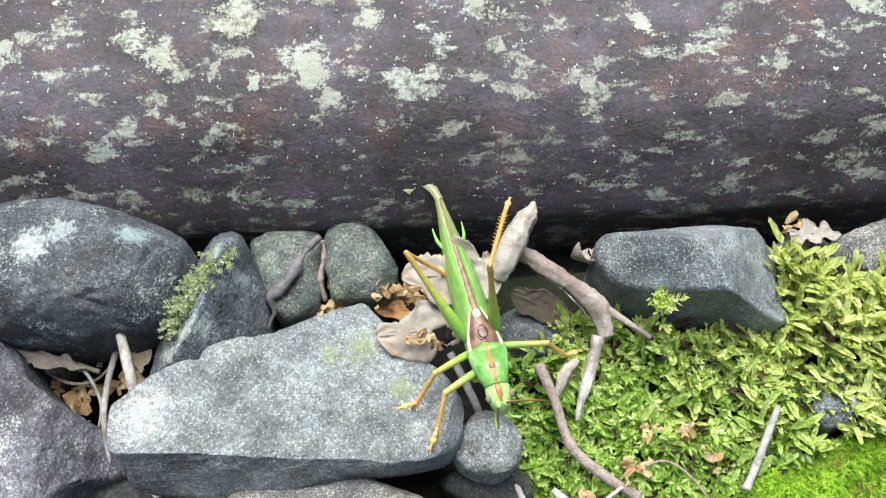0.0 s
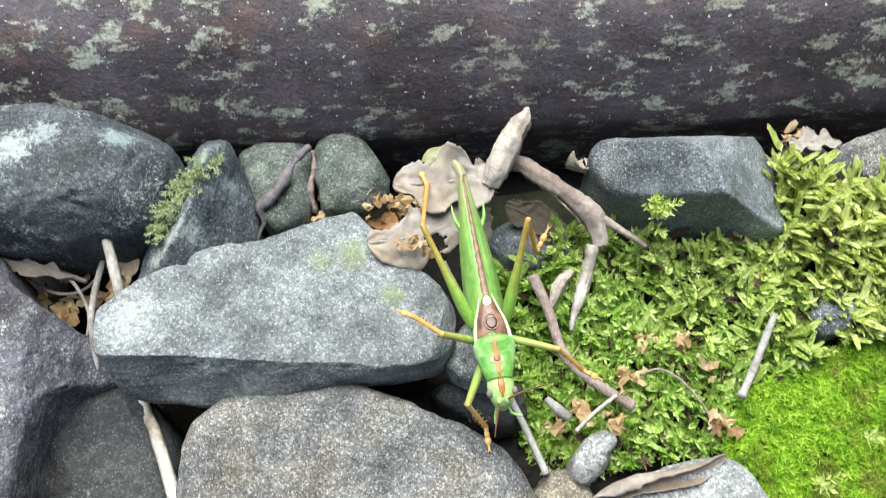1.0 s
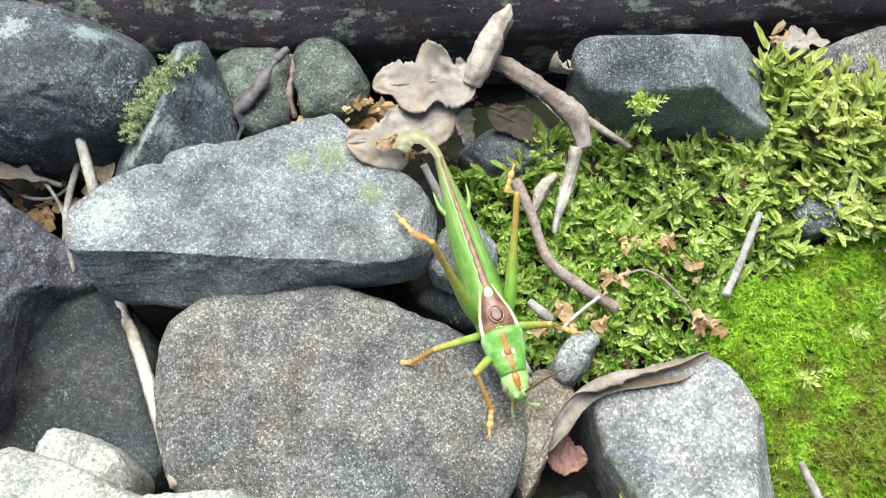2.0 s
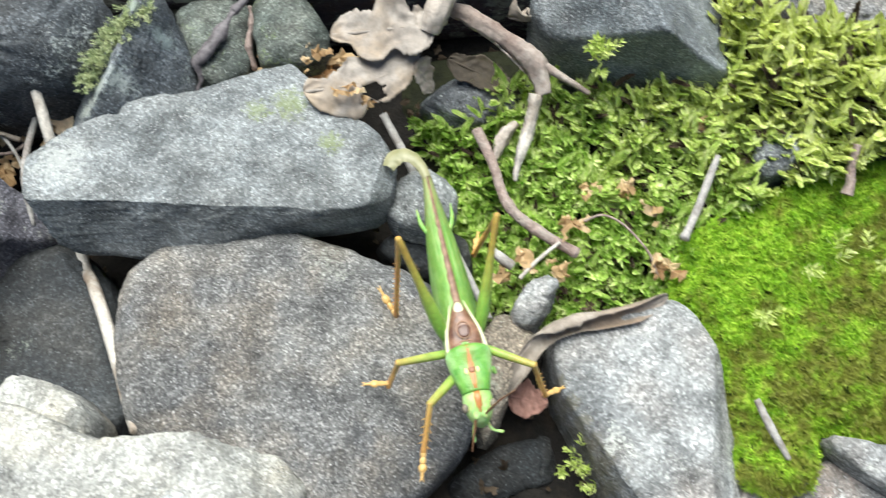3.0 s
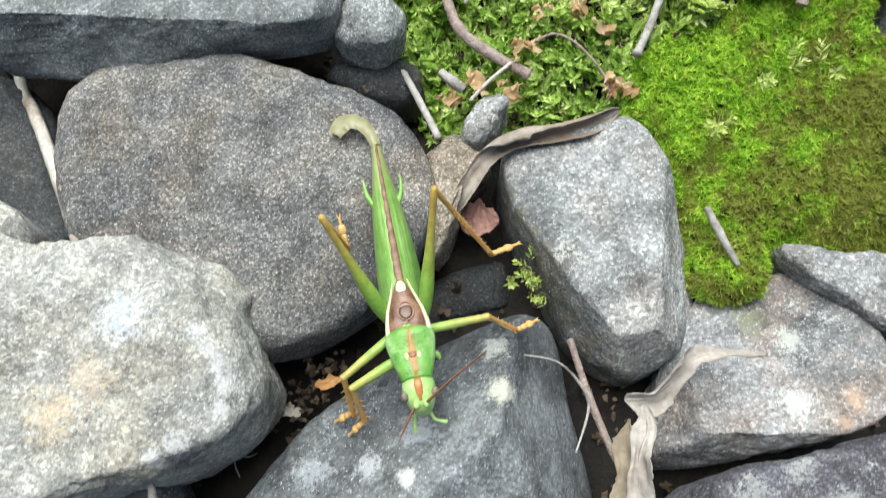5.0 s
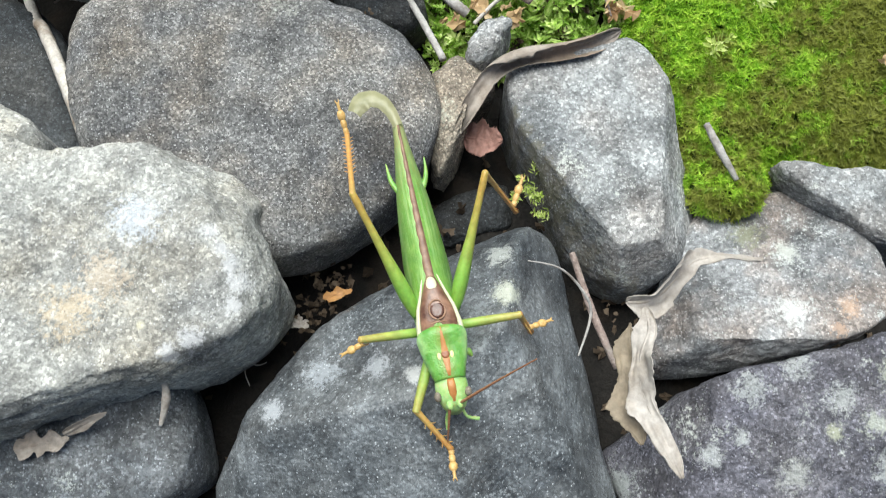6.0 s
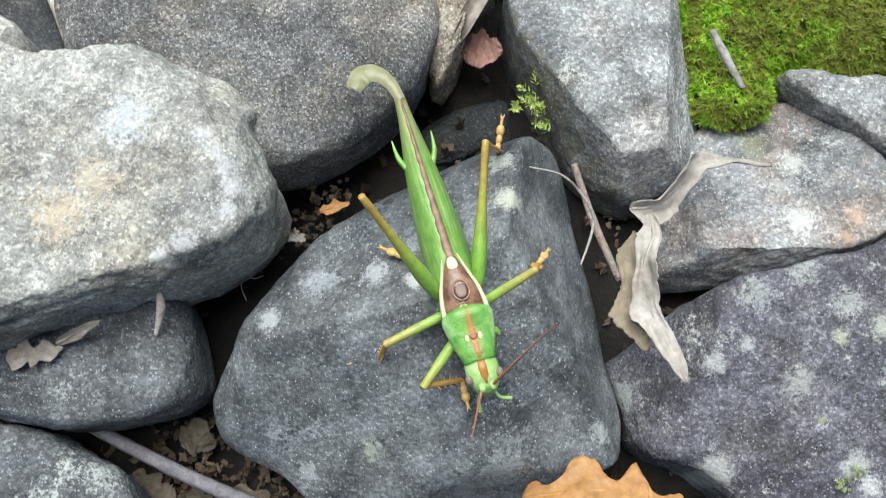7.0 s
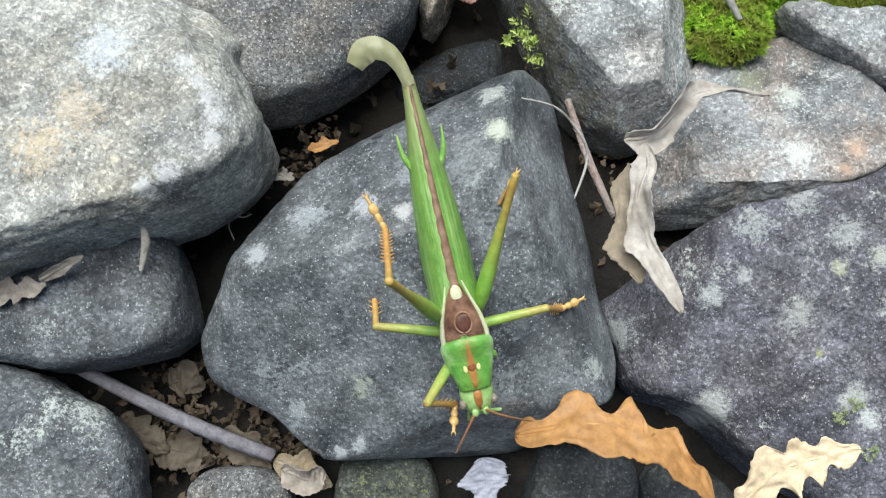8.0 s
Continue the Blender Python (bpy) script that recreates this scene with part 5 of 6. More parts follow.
# ---- the bush-cricket ----
BODY = [
    (0, 6.81, 59.96, 7.86, -75.2, 5.4),
    (0.5, 9.58, 52.05, 7.45, -78.3, 5.8),
    (1, 9.80, 43.32, 7.62, -81.6, 5.2),
    (1.5, 13.11, 35.35, 5.10, -75.6, 5.1),
    (1.7, 13.29, 31.39, 5.16, -72.9, -0.2),
    (2.8, 14.40, 15.30, 6.22, -78.5, 11.3),
    (3, 15.22, 12.65, 6.39, -79.8, 10.8),
    (3.5, 14.77, 2.34, 4.80, -79.2, 8.9),
    (4, 13.50, -1.55, 5.01, -81.6, 7.4),
    (4.5, 12.21, -11.77, 4.51, -84.0, 11.0),
    (5, 14.35, -16.61, 6.13, -81.7, 13.5),
    (5.2, 14.49, -18.15, 6.78, -80.9, 15.3),
    (5.5, 15.30, -22.60, 8.60, -81.0, 6.5),
    (5.9, 16.90, -30.00, 7.80, -81.1, 6.5),
    (6.3, 18.35, -37.29, 6.80, -81.2, 9.2),
    (6.5, 18.87, -39.63, 6.57, -80.4, 8.7),
    (7, 19.79, -43.35, 6.29, -76.8, 6.4),
    (7.5, 23.02, -54.97, 5.44, -78.4, -24.2),
    (8, 20.85, -57.28, 5.14, -80.2, -16.2),
]
FRONT_A = [(0, -67, 7, -32, -41), (0.5, -27, -18, -6, -16), (1, -30, -17, 57, -65), (1.5, -62, -12, 136, -65), (1.7, -44, 57, -16, -43), (2.8, -74, -8, 150, -82), (3, -45, 22, -26, -49), (3.5, -51, -8, 94, -74), (4, -43, 17, -19, -37), (4.5, -47, -7, 12, -56), (5, -68, -4, 11, -75), (5.2, -43, -15, -9, -18), (6.3, -22, -11, 46, -43), (6.5, -34, -9, 73, -54), (7, -51, -7, 97, -49), (7.5, -42, 16, 19, -51), (8, -50, 39, 53, -57)]
FRONT_A_FOOT = [(0, -36, -16, 6.8), (0.5, -13, -15, 8.5), (1, -0, -16, 8.5), (1.5, -11, 22, 8.5), (1.7, -21, -13, 8.5), (2.8, -28, -19, 5.0), (3, -15, -17, 8.5), (3.5, -12, -14, 8.5), (4, -24, -17, 8.5), (4.5, -16, -24, 8.5), (5, -78, -47, 8.5), (5.2, -19, -20, 8.5), (6.3, 0, 4, 8.5), (6.5, 2, -10, 8.5), (7, -1, -10, 8.5), (7.5, -23, 22, 8.5), (8, -19, 40, 8.5)]
MIDDLE_A = [(0, -64, 22, -63, -52), (0.5, -66, 40, -116, -50), (1, -83, 48, -148, -36), (1.5, -73, 8, -110, -66), (1.7, -84, 21, -118, -60), (2.8, -76, 20, -74, -75), (3, -79, 23, -102, -75), (3.5, -67, 52, -120, -28), (4, -69, 22, 9, -81), (4.5, -77, 50, 170, -64), (5, -60, -7, -1, -75), (5.2, -66, -6, 68, -83), (6.3, -91, 28, 203, -73), (6.5, -86, 51, 195, -67), (7, -79, -1, 270, -76), (7.5, -97, -1, 210, -65), (8, -108, 0, 173, -62)]
MIDDLE_A_FOOT = [(0, -79, 21, 7.9), (0.5, -68, 37, 9.5), (1, -130, -19, 9.5), (1.5, -112, -35, 9.5), (1.7, -126, -37, 9.5), (2.8, -88, 1, 8.1), (3, -97, 7, 8.3), (3.5, -132, -35, 9.5), (4, -83, 6, 8.7), (4.5, -125, -28, 9.5), (5, -92, -40, 8.9), (5.2, -71, -2, 9.3), (6.3, -80, -20, 8.4), (6.5, -133, -34, 9.5), (7, -100, 7, 8.0), (7.5, -91, 4, 7.7), (8, -93, 4, 8.3)]
HIND_A = [(0, -152, 39, 99, -61), (0.5, -154, 42, 149, -53), (1, -157, 34, 171, -33), (1.5, -133, 71, 195, -65), (1.7, -147, 64, 184, -63), (2.8, -155, 53, 187, -35), (3, -153, 60, 305, -81), (3.5, -152, 57, 195, -67), (4, -156, 60, 186, -59), (4.5, -150, 62, 177, -37), (5, -144, 60, 167, -71), (5.2, -146, 62, 170, -65), (6.3, -163, 29, 181, -26), (6.5, -155, 39, 183, -32), (7, -148, 52, 57, -76), (7.5, -162, 46, -29, -89), (8, -146, 63, -187, -74)]
HIND_A_FOOT = [(0, -171, -12, 14.6), (0.5, -149, 28, 15.8), (1, -169, -7, 18.4), (1.5, -157, -7, 20.5), (1.7, -157, -8, 20.5), (2.8, -166, -0, 20.3), (3, -156, 28, 20.5), (3.5, -165, 24, 20.5), (4, -158, 29, 20.5), (4.5, -155, 0, 20.5), (5, -174, 35, 20.5), (5.2, -169, 38, 20.5), (6.3, -174, 36, 20.2), (6.5, -163, -4, 20.5), (7, -136, -15, 20.2), (7.5, -166, -65, 20.5), (8, -162, 1, 20.5)]
MIDDLE_B = [(0, 72, 12, 92, -62), (0.5, 60, 51, 128, -29), (1, 67, 1, 73, -57), (1.5, 42, 44, 252, -80), (1.7, 51, 56, 130, -66), (2.8, 53, 23, 47, -73), (3, 52, 11, 47, -74), (3.5, 79, 26, 121, -56), (4, 84, 42, 121, -24), (4.5, 78, -1, 73, -17), (5, 89, 5, 98, -59), (5.2, 74, 25, 127, -56), (6.3, 87, 7, 81, -80), (6.5, 86, 21, 137, -71), (7, 99, 28, 147, -65), (7.5, 133, -3, 156, -57), (8, 92, 9, 60, -65)]
MIDDLE_B_FOOT = [(0, 105, -27, 9.5), (0.5, 131, -34, 9.5), (1, 59, -17, 9.5), (1.5, 29, -23, 9.5), (1.7, 66, -17, 9.5), (2.8, 60, -13, 9.5), (3, 111, -24, 9.5), (3.5, 121, -37, 9.5), (4, 125, -34, 9.5), (4.5, 112, -33, 9.5), (5, 112, -13, 9.5), (5.2, 91, 10, 9.5), (6.3, 106, -22, 7.0), (6.5, 119, -34, 9.4), (7, 132, -28, 9.5), (7.5, 130, -28, 8.0), (8, 99, -17, 9.5)]
HIND_B = [(0, -172, 81, 154, -28), (0.5, -203, 77, 169, -17), (1, -206, 54, 140, -74), (1.5, -201, 50, 154, -51), (1.7, -201, 40, 153, -55), (2.8, -202, 35, 227, -80), (3, -206, 54, 205, -72), (3.5, -215, 51, 58, -81), (4, -212, 26, 23, -71), (4.5, -208, 29, 125, -65), (5, -203, 58, 82, -67), (5.2, -223, 33, -10, -33), (6.3, -203, 31, 136, -80), (6.5, -201, 30, 145, -76), (7, -200, 29, 146, -65), (7.5, -205, 35, -24, -73), (8, -204, 28, -4, -78)]
HIND_B_FOOT = [(0, 151, -23, 20.5), (0.5, 168, -26, 20.5), (1, 140, 30, 20.5), (1.5, 146, -9, 20.5), (1.7, 142, 30, 20.5), (2.8, 156, -8, 20.5), (3, 160, -8, 20.5), (3.5, 111, -15, 20.5), (4, 106, -15, 20.5), (4.5, 162, -8, 19.9), (5, 109, -12, 20.5), (5.2, 131, -51, 20.5), (6.3, 153, 29, 17.5), (6.5, 156, 29, 16.9), (7, 154, 30, 18.1), (7.5, 136, 1, 20.2), (8, 143, 7, 16.8)]
FEELER_A = [(0, -14, -73), (0.5, 1, -67), (1, -17, -51), (1.5, -22, -62), (1.7, -9, -73), (2.8, -75, -58), (3, -24, -61), (3.5, -45, -26), (4, -26, -60), (4.5, -51, -61), (5, -50, -52), (5.2, -33, -66), (6.3, -14, -55), (6.5, -29, -24), (7, -29, -17), (7.5, 6, -3), (8, -34, -21)]
FEELER_B = [(0, 27, 63), (0.5, 29, 62), (1, 41, 70), (1.5, 32, 71), (1.7, 53, 75), (2.8, 60, 77), (3, 35, 73), (3.5, 96, 45), (4, 106, 12), (4.5, 64, 65), (5, 81, 63), (5.2, 62, 58), (6.3, 94, 59), (6.5, 75, 72), (7, 102, 64), (7.5, 110, 54), (8, 119, 76)]


def insect_material(name, a, b, scale=900, rough=0.45, **extra):
    n = Nodes(name)
    f = n.noise(scale, 4, 0.6, 1.0, 0.2)
    col = n.mix(n.ramp(f, (0.32, 0.0), (0.68, 1.0)), a, b)
    return n.done(col, rough, n.bump(n.noise(scale * 2.5, 3, 0.6, 3.0), 0.0001, 0.7), **extra)


def leg_material(name, green, amber, start, end):
    """Green near the body, amber towards the knee."""
    n = Nodes(name)
    x = n.axis(0)
    g = n.ramp(n.math("DIVIDE", x, end * MM), (start / end, 0.0), (1.0, 1.0))
    col = n.mix(g, green, amber)
    col = n.mix(0.6, col, n.ramp(n.noise(900, 4, 0.6, 2.0), (0.35, 0.7), (0.65, 1.25)), "MULTIPLY")
    return n.done(col, 0.42, n.bump(n.noise(2200, 3, 0.6, 4.0), 0.0001, 0.6), Subsurface_Weight=0.15, Subsurface_Scale=0.001)


def wing_material():
    """Green forewing with a net of fine veins."""
    n = Nodes("green_forewing")
    v = n.t.nodes.new("ShaderNodeTexVoronoi")
    v.feature = "DISTANCE_TO_EDGE"
    v.inputs["Scale"].default_value = 1.0
    m = n.t.nodes.new("ShaderNodeMapping")
    m.inputs["Scale"].default_value = (800, 2000, 1700)
    n.link(n.coord, m.inputs[0])
    n.link(m.outputs[0], v.inputs["Vector"])
    vein = n.ramp(v.outputs["Distance"], (0.0, 1.0), (0.07, 0.0))
    base = n.mix(n.ramp(n.noise(260, 4, 0.6, 1.0), (0.35, 0.0), (0.65, 1.0)), (0.1, 0.25, 0.035), (0.2, 0.37, 0.07))
    col = n.mix(n.math("MULTIPLY", vein, 0.3), base, (0.32, 0.48, 0.14))
    streak = n.ramp(n.noise(1.0, 4, 0.6, 7.0, 0.2, stretch=(90, 1500, 1500)), (0.48, 0.0), (0.66, 1.0))
    col = n.mix(n.math("MULTIPLY", streak, 0.55), col, (0.42, 0.58, 0.24))
    tail = n.ramp(n.math("MULTIPLY", n.axis(0), -1000 / 31.0), (0.55, 0.0), (0.95, 1.0))
    col = n.mix(n.math("MULTIPLY", tail, 0.9), col, (0.33, 0.33, 0.15))
    return n.done(col, 0.42, n.bump(vein, 0.00003, 0.5), Subsurface_Weight=0.12, Subsurface_Scale=0.001)



def saddle_material():
    """Pronotum: dark green in the middle, pale green at its rims, a brownish flush beside the stripe."""
    n = Nodes("green_saddle_chitin")
    side = n.math("ABSOLUTE", n.axis(1))
    f = n.noise(420, 4, 0.6, 1.0, 0.3)
    col = n.mix(n.ramp(f, (0.3, 0.0), (0.7, 1.0)), (0.07, 0.25, 0.03), (0.22, 0.45, 0.09))
    rim = n.ramp(n.math("ADD", n.math("MULTIPLY", side, 1000 / 4.2), n.math("MULTIPLY", n.math("SUBTRACT", f, 0.5), 0.5)), (0.55, 0.0), (0.85, 1.0))
    col = n.mix(n.math("MULTIPLY", rim, 0.85), col, (0.45, 0.66, 0.3))
    flush = n.ramp(n.math("MULTIPLY", side, 1000 / 4.2), (0.12, 0.5), (0.34, 0.0))
    col = n.mix(n.math("MULTIPLY", flush, n.ramp(n.noise(600, 3, 0.6, 5.0), (0.4, 0.2), (0.6, 1.0))), col, (0.24, 0.2, 0.04))
    return n.done(col, 0.36, n.bump(n.noise(1300, 4, 0.65, 3.0), 0.00025, 0.8), Subsurface_Weight=0.15, Subsurface_Scale=0.001)


M["wing"] = wing_material()
M["veil"] = insect_material("clouded_wing_tip", (0.27, 0.27, 0.13), (0.42, 0.4, 0.23), 400, 0.35, Alpha=0.72)
M["body_green"] = insect_material("green_chitin", (0.08, 0.27, 0.03), (0.36, 0.56, 0.14), 420, 0.38, Subsurface_Weight=0.2, Subsurface_Scale=0.001)
M["saddle"] = saddle_material()
M["face_green"] = insect_material("pale_green_chitin", (0.24, 0.46, 0.1), (0.5, 0.66, 0.28), 800, 0.4, Subsurface_Weight=0.2, Subsurface_Scale=0.001)
M["mirror"] = insect_material("brown_stridulating_field", (0.08, 0.032, 0.02), (0.36, 0.2, 0.125), 520, 0.3)
M["mirror_rim"] = insect_material("reddish_rim", (0.2, 0.09, 0.045), (0.36, 0.21, 0.13), 800, 0.35)
M["stripe"] = insect_material("brown_back_stripe", (0.14, 0.07, 0.045), (0.3, 0.19, 0.12), 700, 0.45)
M["cream"] = insect_material("cream_chitin", (0.5, 0.5, 0.29), (0.66, 0.64, 0.45), 900, 0.4)
M["orange"] = insect_material("orange_brown_stripe", (0.36, 0.14, 0.035), (0.5, 0.23, 0.07), 800, 0.4)
M["brown_spot"] = insect_material("dark_brown_spot", (0.2, 0.06, 0.02), (0.28, 0.1, 0.035), 800, 0.4)
M["disc"] = insect_material("dark_glossy_disc", (0.07, 0.03, 0.02), (0.14, 0.06, 0.04), 700, 0.25)
M["yellow"] = insect_material("yellow_spot", (0.66, 0.62, 0.22), (0.78, 0.74, 0.36), 800, 0.4)
M["eye"] = insect_material("grey_brown_eye", (0.16, 0.13, 0.1), (0.3, 0.26, 0.2), 2500, 0.2)
M["feeler"] = insect_material("red_brown_feeler", (0.26, 0.1, 0.05), (0.4, 0.2, 0.1), 2500, 0.5)
M["femur"] = leg_material("green_to_olive_femur", (0.27, 0.42, 0.08), (0.46, 0.37, 0.1), 2.0, 10.0)
M["hind_femur"] = leg_material("green_to_olive_hind_femur", (0.22, 0.42, 0.06), (0.45, 0.31, 0.07), 5.0, 18.0)
M["tibia"] = leg_material("amber_tibia", (0.52, 0.34, 0.1), (0.6, 0.31, 0.09), 0.0, 9.0)
M["tarsus"] = insect_material("amber_tarsus", (0.5, 0.29, 0.08), (0.7, 0.46, 0.18), 1500, 0.4)


def loft(sections, sides=18, shape=2.0):
    """Rings along x: (x, y, z, half width, half height up, half height down); millimetres."""
    v = []
    for x, y, z, w, up, down in sections:
        for j in range(sides):
            g = 2 * math.pi * j / sides
            c, s = math.cos(g), math.sin(g)
            c, s = math.copysign(abs(c) ** (2 / shape), c), math.copysign(abs(s) ** (2 / shape), s)
            v.append((x, y + w * c, z + (up if s > 0 else down) * s))
    f = ring_faces(len(sections), sides)
    f += [tuple(range(sides))[::-1], tuple(range((len(sections) - 1) * sides, len(sections) * sides))]
    return np.array(v), [q[::-1] for q in f]


def smooth_sections(rows_, count):
    r = np.array(rows_, float)
    s = np.linspace(0, 1, len(r))
    u = np.linspace(0, 1, count)
    out = []
    for k in range(r.shape[1]):
        y = np.interp(u, s, r[:, k])
        out.append(y)
    o = np.array(out).T
    for _ in range(3):
        o[1:-1] = o[1:-1] * 0.5 + (o[:-2] + o[2:]) * 0.25
    return o


def part(name, shape, mat, parent, label=""):
    v, f = shape
    ob = mesh_object(name, np.array(v) * MM, f, mat, parent=parent)
    return tagged(ob, label) if label else ob


def ball(at, r, segs=14, rings=9):
    v = []
    for i in range(rings):
        a = math.pi * i / (rings - 1)
        s = max(math.sin(a), 0.02)
        for j in range(segs):
            g = 2 * math.pi * j / segs
            v.append((at[0] + r[0] * s * math.cos(g), at[1] + r[1] * s * math.sin(g), at[2] + r[2] * math.cos(a)))
    return np.array(v), [q[::-1] for q in ring_faces(rings, segs)]


def rod(points, radii, sides=9, seed=0, wobble=0.0):
    return tube_mesh(np.array(points, float), np.array(radii, float), sides, seed, wobble)


def join(*shapes):
    v, f = [], []
    for a, b in shapes:
        n = len(v)
        v += [tuple(p) for p in a]
        f += [tuple(n + k for k in q) for q in b]
    return v, f


# half width and roof height of the folded wings along the back, from the cream spot to the tail
WING = [(7.5, 2.9, -0.6), (4, 3.3, -0.2), (0, 3.5, 0.0), (-6, 3.5, -0.1), (-12, 3.1, -0.3), (-18, 2.5, -0.5), (-23, 1.75, -0.8), (-27, 1.15, -1.0), (-31, 0.8, -1.2)]


def wing_at(x):
    w = np.array(WING)[::-1]
    return np.interp(x, w[:, 0], w[:, 1]), np.interp(x, w[:, 0], w[:, 2])


def forewing(side):
    """One folded forewing: a thin curved shell from the back's middle down the flank."""
    v, n = [], 13
    xs = np.linspace(7.0, -31, 44)
    for x in xs:
        w, z = wing_at(x)
        for j in range(n):
            u = j / (n - 1)
            a = u * 1.5
            y = side * (w * math.sin(a) ** 0.9 if a > 0 else 0.0)
            drop = 5.2 * (w / 3.5) * (1 - math.cos(a)) ** 0.85
            v.append((x, y + side * 0.03 - 0.15 * (1 - u), z + 0.25 * (1 - u) - drop + 0.05 * math.sin(x * 2.1 + u * 9)))
    v = np.array(v)
    inner = v + np.array([0, -side * 0.12, -0.18])
    m = len(v)
    f = ring_faces(len(xs), n, close=False)
    g = [tuple(m + k for k in q)[::-1] for q in f]
    rim = []
    for i in range(len(xs) - 1):
        for j in (0, n - 1):
            a, b = i * n + j, (i + 1) * n + j
            rim.append((a, b, m + b, m + a))
    for j in range(n - 1):
        for i in (0, len(xs) - 1):
            a, b = i * n + j, i * n + j + 1
            rim.append((a, b, m + b, m + a))
    return np.r_[v, inner], f + g + rim


def strip_on_back(x0, x1, w0, w1, lift, count=24, shift=0.0):
    """A narrow raised band along the ridge of the folded wings."""
    v = []
    for x in np.linspace(x0, x1, count):
        w = np.interp(x, sorted((x0, x1)), (w0, w1) if x0 < x1 else (w1, w0))
        _, z = wing_at(x)
        for y, dz in ((-w, -0.35), (-w, 0.0), (-w * 0.5, 0.12), (0, 0.16), (w * 0.5, 0.12), (w, 0.0), (w, -0.35)):
            v.append((x, y + shift, z + 0.22 + lift + dz - 0.16 * y * y))
    return np.array(v), ring_faces(count, 7, close=False)


def build_cricket():
    root = new("bush_cricket")
    tagged(root, "green bush-cricket with a brown back stripe walking over stones", "insect")
    # trunk
    part("abdomen", loft(smooth_sections([(9, 0, -4.2, 1.8, 1.8, 1.8), (5, 0, -3.9, 2.7, 2.6, 2.6), (-2, 0, -3.9, 2.9, 2.8, 2.8), (-9, 0, -3.8, 2.7, 2.6, 2.7), (-15, 0, -3.6, 2.2, 2.0, 2.2), (-19.5, 0, -3.3, 1.2, 1.0, 1.2)], 30)), M["body_green"], root)
    for side in (-1, 1):
        part("cercus", rod([(-18, side * 1.6, -3.0), (-20.5, side * 2.8, -2.6), (-23.5, side * 3.1, -2.0)], [0.55, 0.4, 0.08]), M["body_green"], root)
    for side in (-1, 1):
        wing = part("forewing", forewing(side), M["wing"], root, "green net-veined forewing")
        edge_pts = []
        for x in np.linspace(7.4, -2.5, 9):
            w, z = wing_at(x)
            edge_pts.append((x, side * (np.interp(x, (-2.5, 0, 2.6, 5.2, 7.6), (0.95, 1.65, 2.5, 2.9, 2.95)) + 0.15), z - 0.2 - 0.13 * max(x + 2.5, 0) ** 0.9))
        part("pale_edge", rod(edge_pts, [0.28, 0.4, 0.32, 0.22, 0.1]), M["cream"], wing, "cream edge of the forewing")
    # brown field behind the pronotum
    field = part("sound_field", loft(smooth_sections([(-2.4, 0, -0.3, 0.7, 0.62, 0.7), (-0.2, 0, -0.32, 1.5, 0.9, 0.8), (2.6, 0, -0.5, 2.45, 0.98, 0.9), (5.0, 0, -0.9, 2.75, 0.8, 0.9), (7.6, 0, -1.7, 2.2, 0.4, 0.9)], 22), 22), M["mirror"], root, "brown wrinkled sound-making field of the wings")
    ring = [(3.1 + 1.45 * math.cos(a), 0.1 + 1.15 * math.sin(a), 0.44 - 0.17 * (math.sin(a) * 1.15) ** 2 - 0.1 * math.cos(a)) for a in np.linspace(0.0, 6.0, 16)]
    part("vein_ring", rod(ring, [0.14, 0.18, 0.14]), M["mirror_rim"], field)
    part("dark_disc", ball((3.1, 0.1, 0.36), (1.25, 1.0, 0.16)), M["disc"], field, "dark brown glossy disc")
    part("cross_vein", rod([(4.9, -1.9, -0.55), (4.8, 0, -0.1), (4.9, 1.9, -0.55)], [0.12, 0.16, 0.12]), M["mirror_rim"], field)
    part("cream_spot", ball((-0.9, 0, 0.36), (1.25, 0.8, 0.22)), M["cream"], root, "cream spot on the wing base")
    part("back_stripe", strip_on_back(-1.8, -29.5, 0.7, 0.2, 0.0), M["stripe"], root, "brown stripe along the closed wings")
    # curled, clouded end of the wings
    v = []
    path = np.array([(-29.5, 0.0, -1.2), (-32.0, -0.5, -0.9), (-34.2, -1.6, -0.6), (-35.4, -3.4, -0.5), (-35.1, -5.2, -0.8), (-33.6, -6.6, -1.5)])
    half = np.array([0.8, 0.95, 1.25, 1.6, 1.9, 1.3])
    u = np.linspace(0, 1, 22)
    c = np.array([np.interp(u, np.linspace(0, 1, 6), path[:, k]) for k in range(3)]).T
    for _ in range(3):
        c[1:-1] = c[1:-1] * 0.5 + (c[:-2] + c[2:]) * 0.25
    hw = np.interp(u, np.linspace(0, 1, 6), half)
    for i in range(22):
        t = c[min(i + 1, 21)] - c[max(i - 1, 0)]
        t /= np.linalg.norm(t)
        nrm = np.array([-t[1], t[0], 0.0])
        for j in range(7):
            s = j / 3 - 1
            v.append(c[i] + nrm * s * hw[i] + np.array([0, 0, 0.5 * (1 - s * s) + 0.08 * math.sin(i * 1.7 + j)]))
    v = np.array(v)
    f = ring_faces(22, 7, close=False)
    m = len(v)
    part("wing_tip", (np.r_[v, v - (0, 0, 0.12)], f + [tuple(m + k for k in q)[::-1] for q in f]), M["veil"], root, "curled clouded tip of the wings")
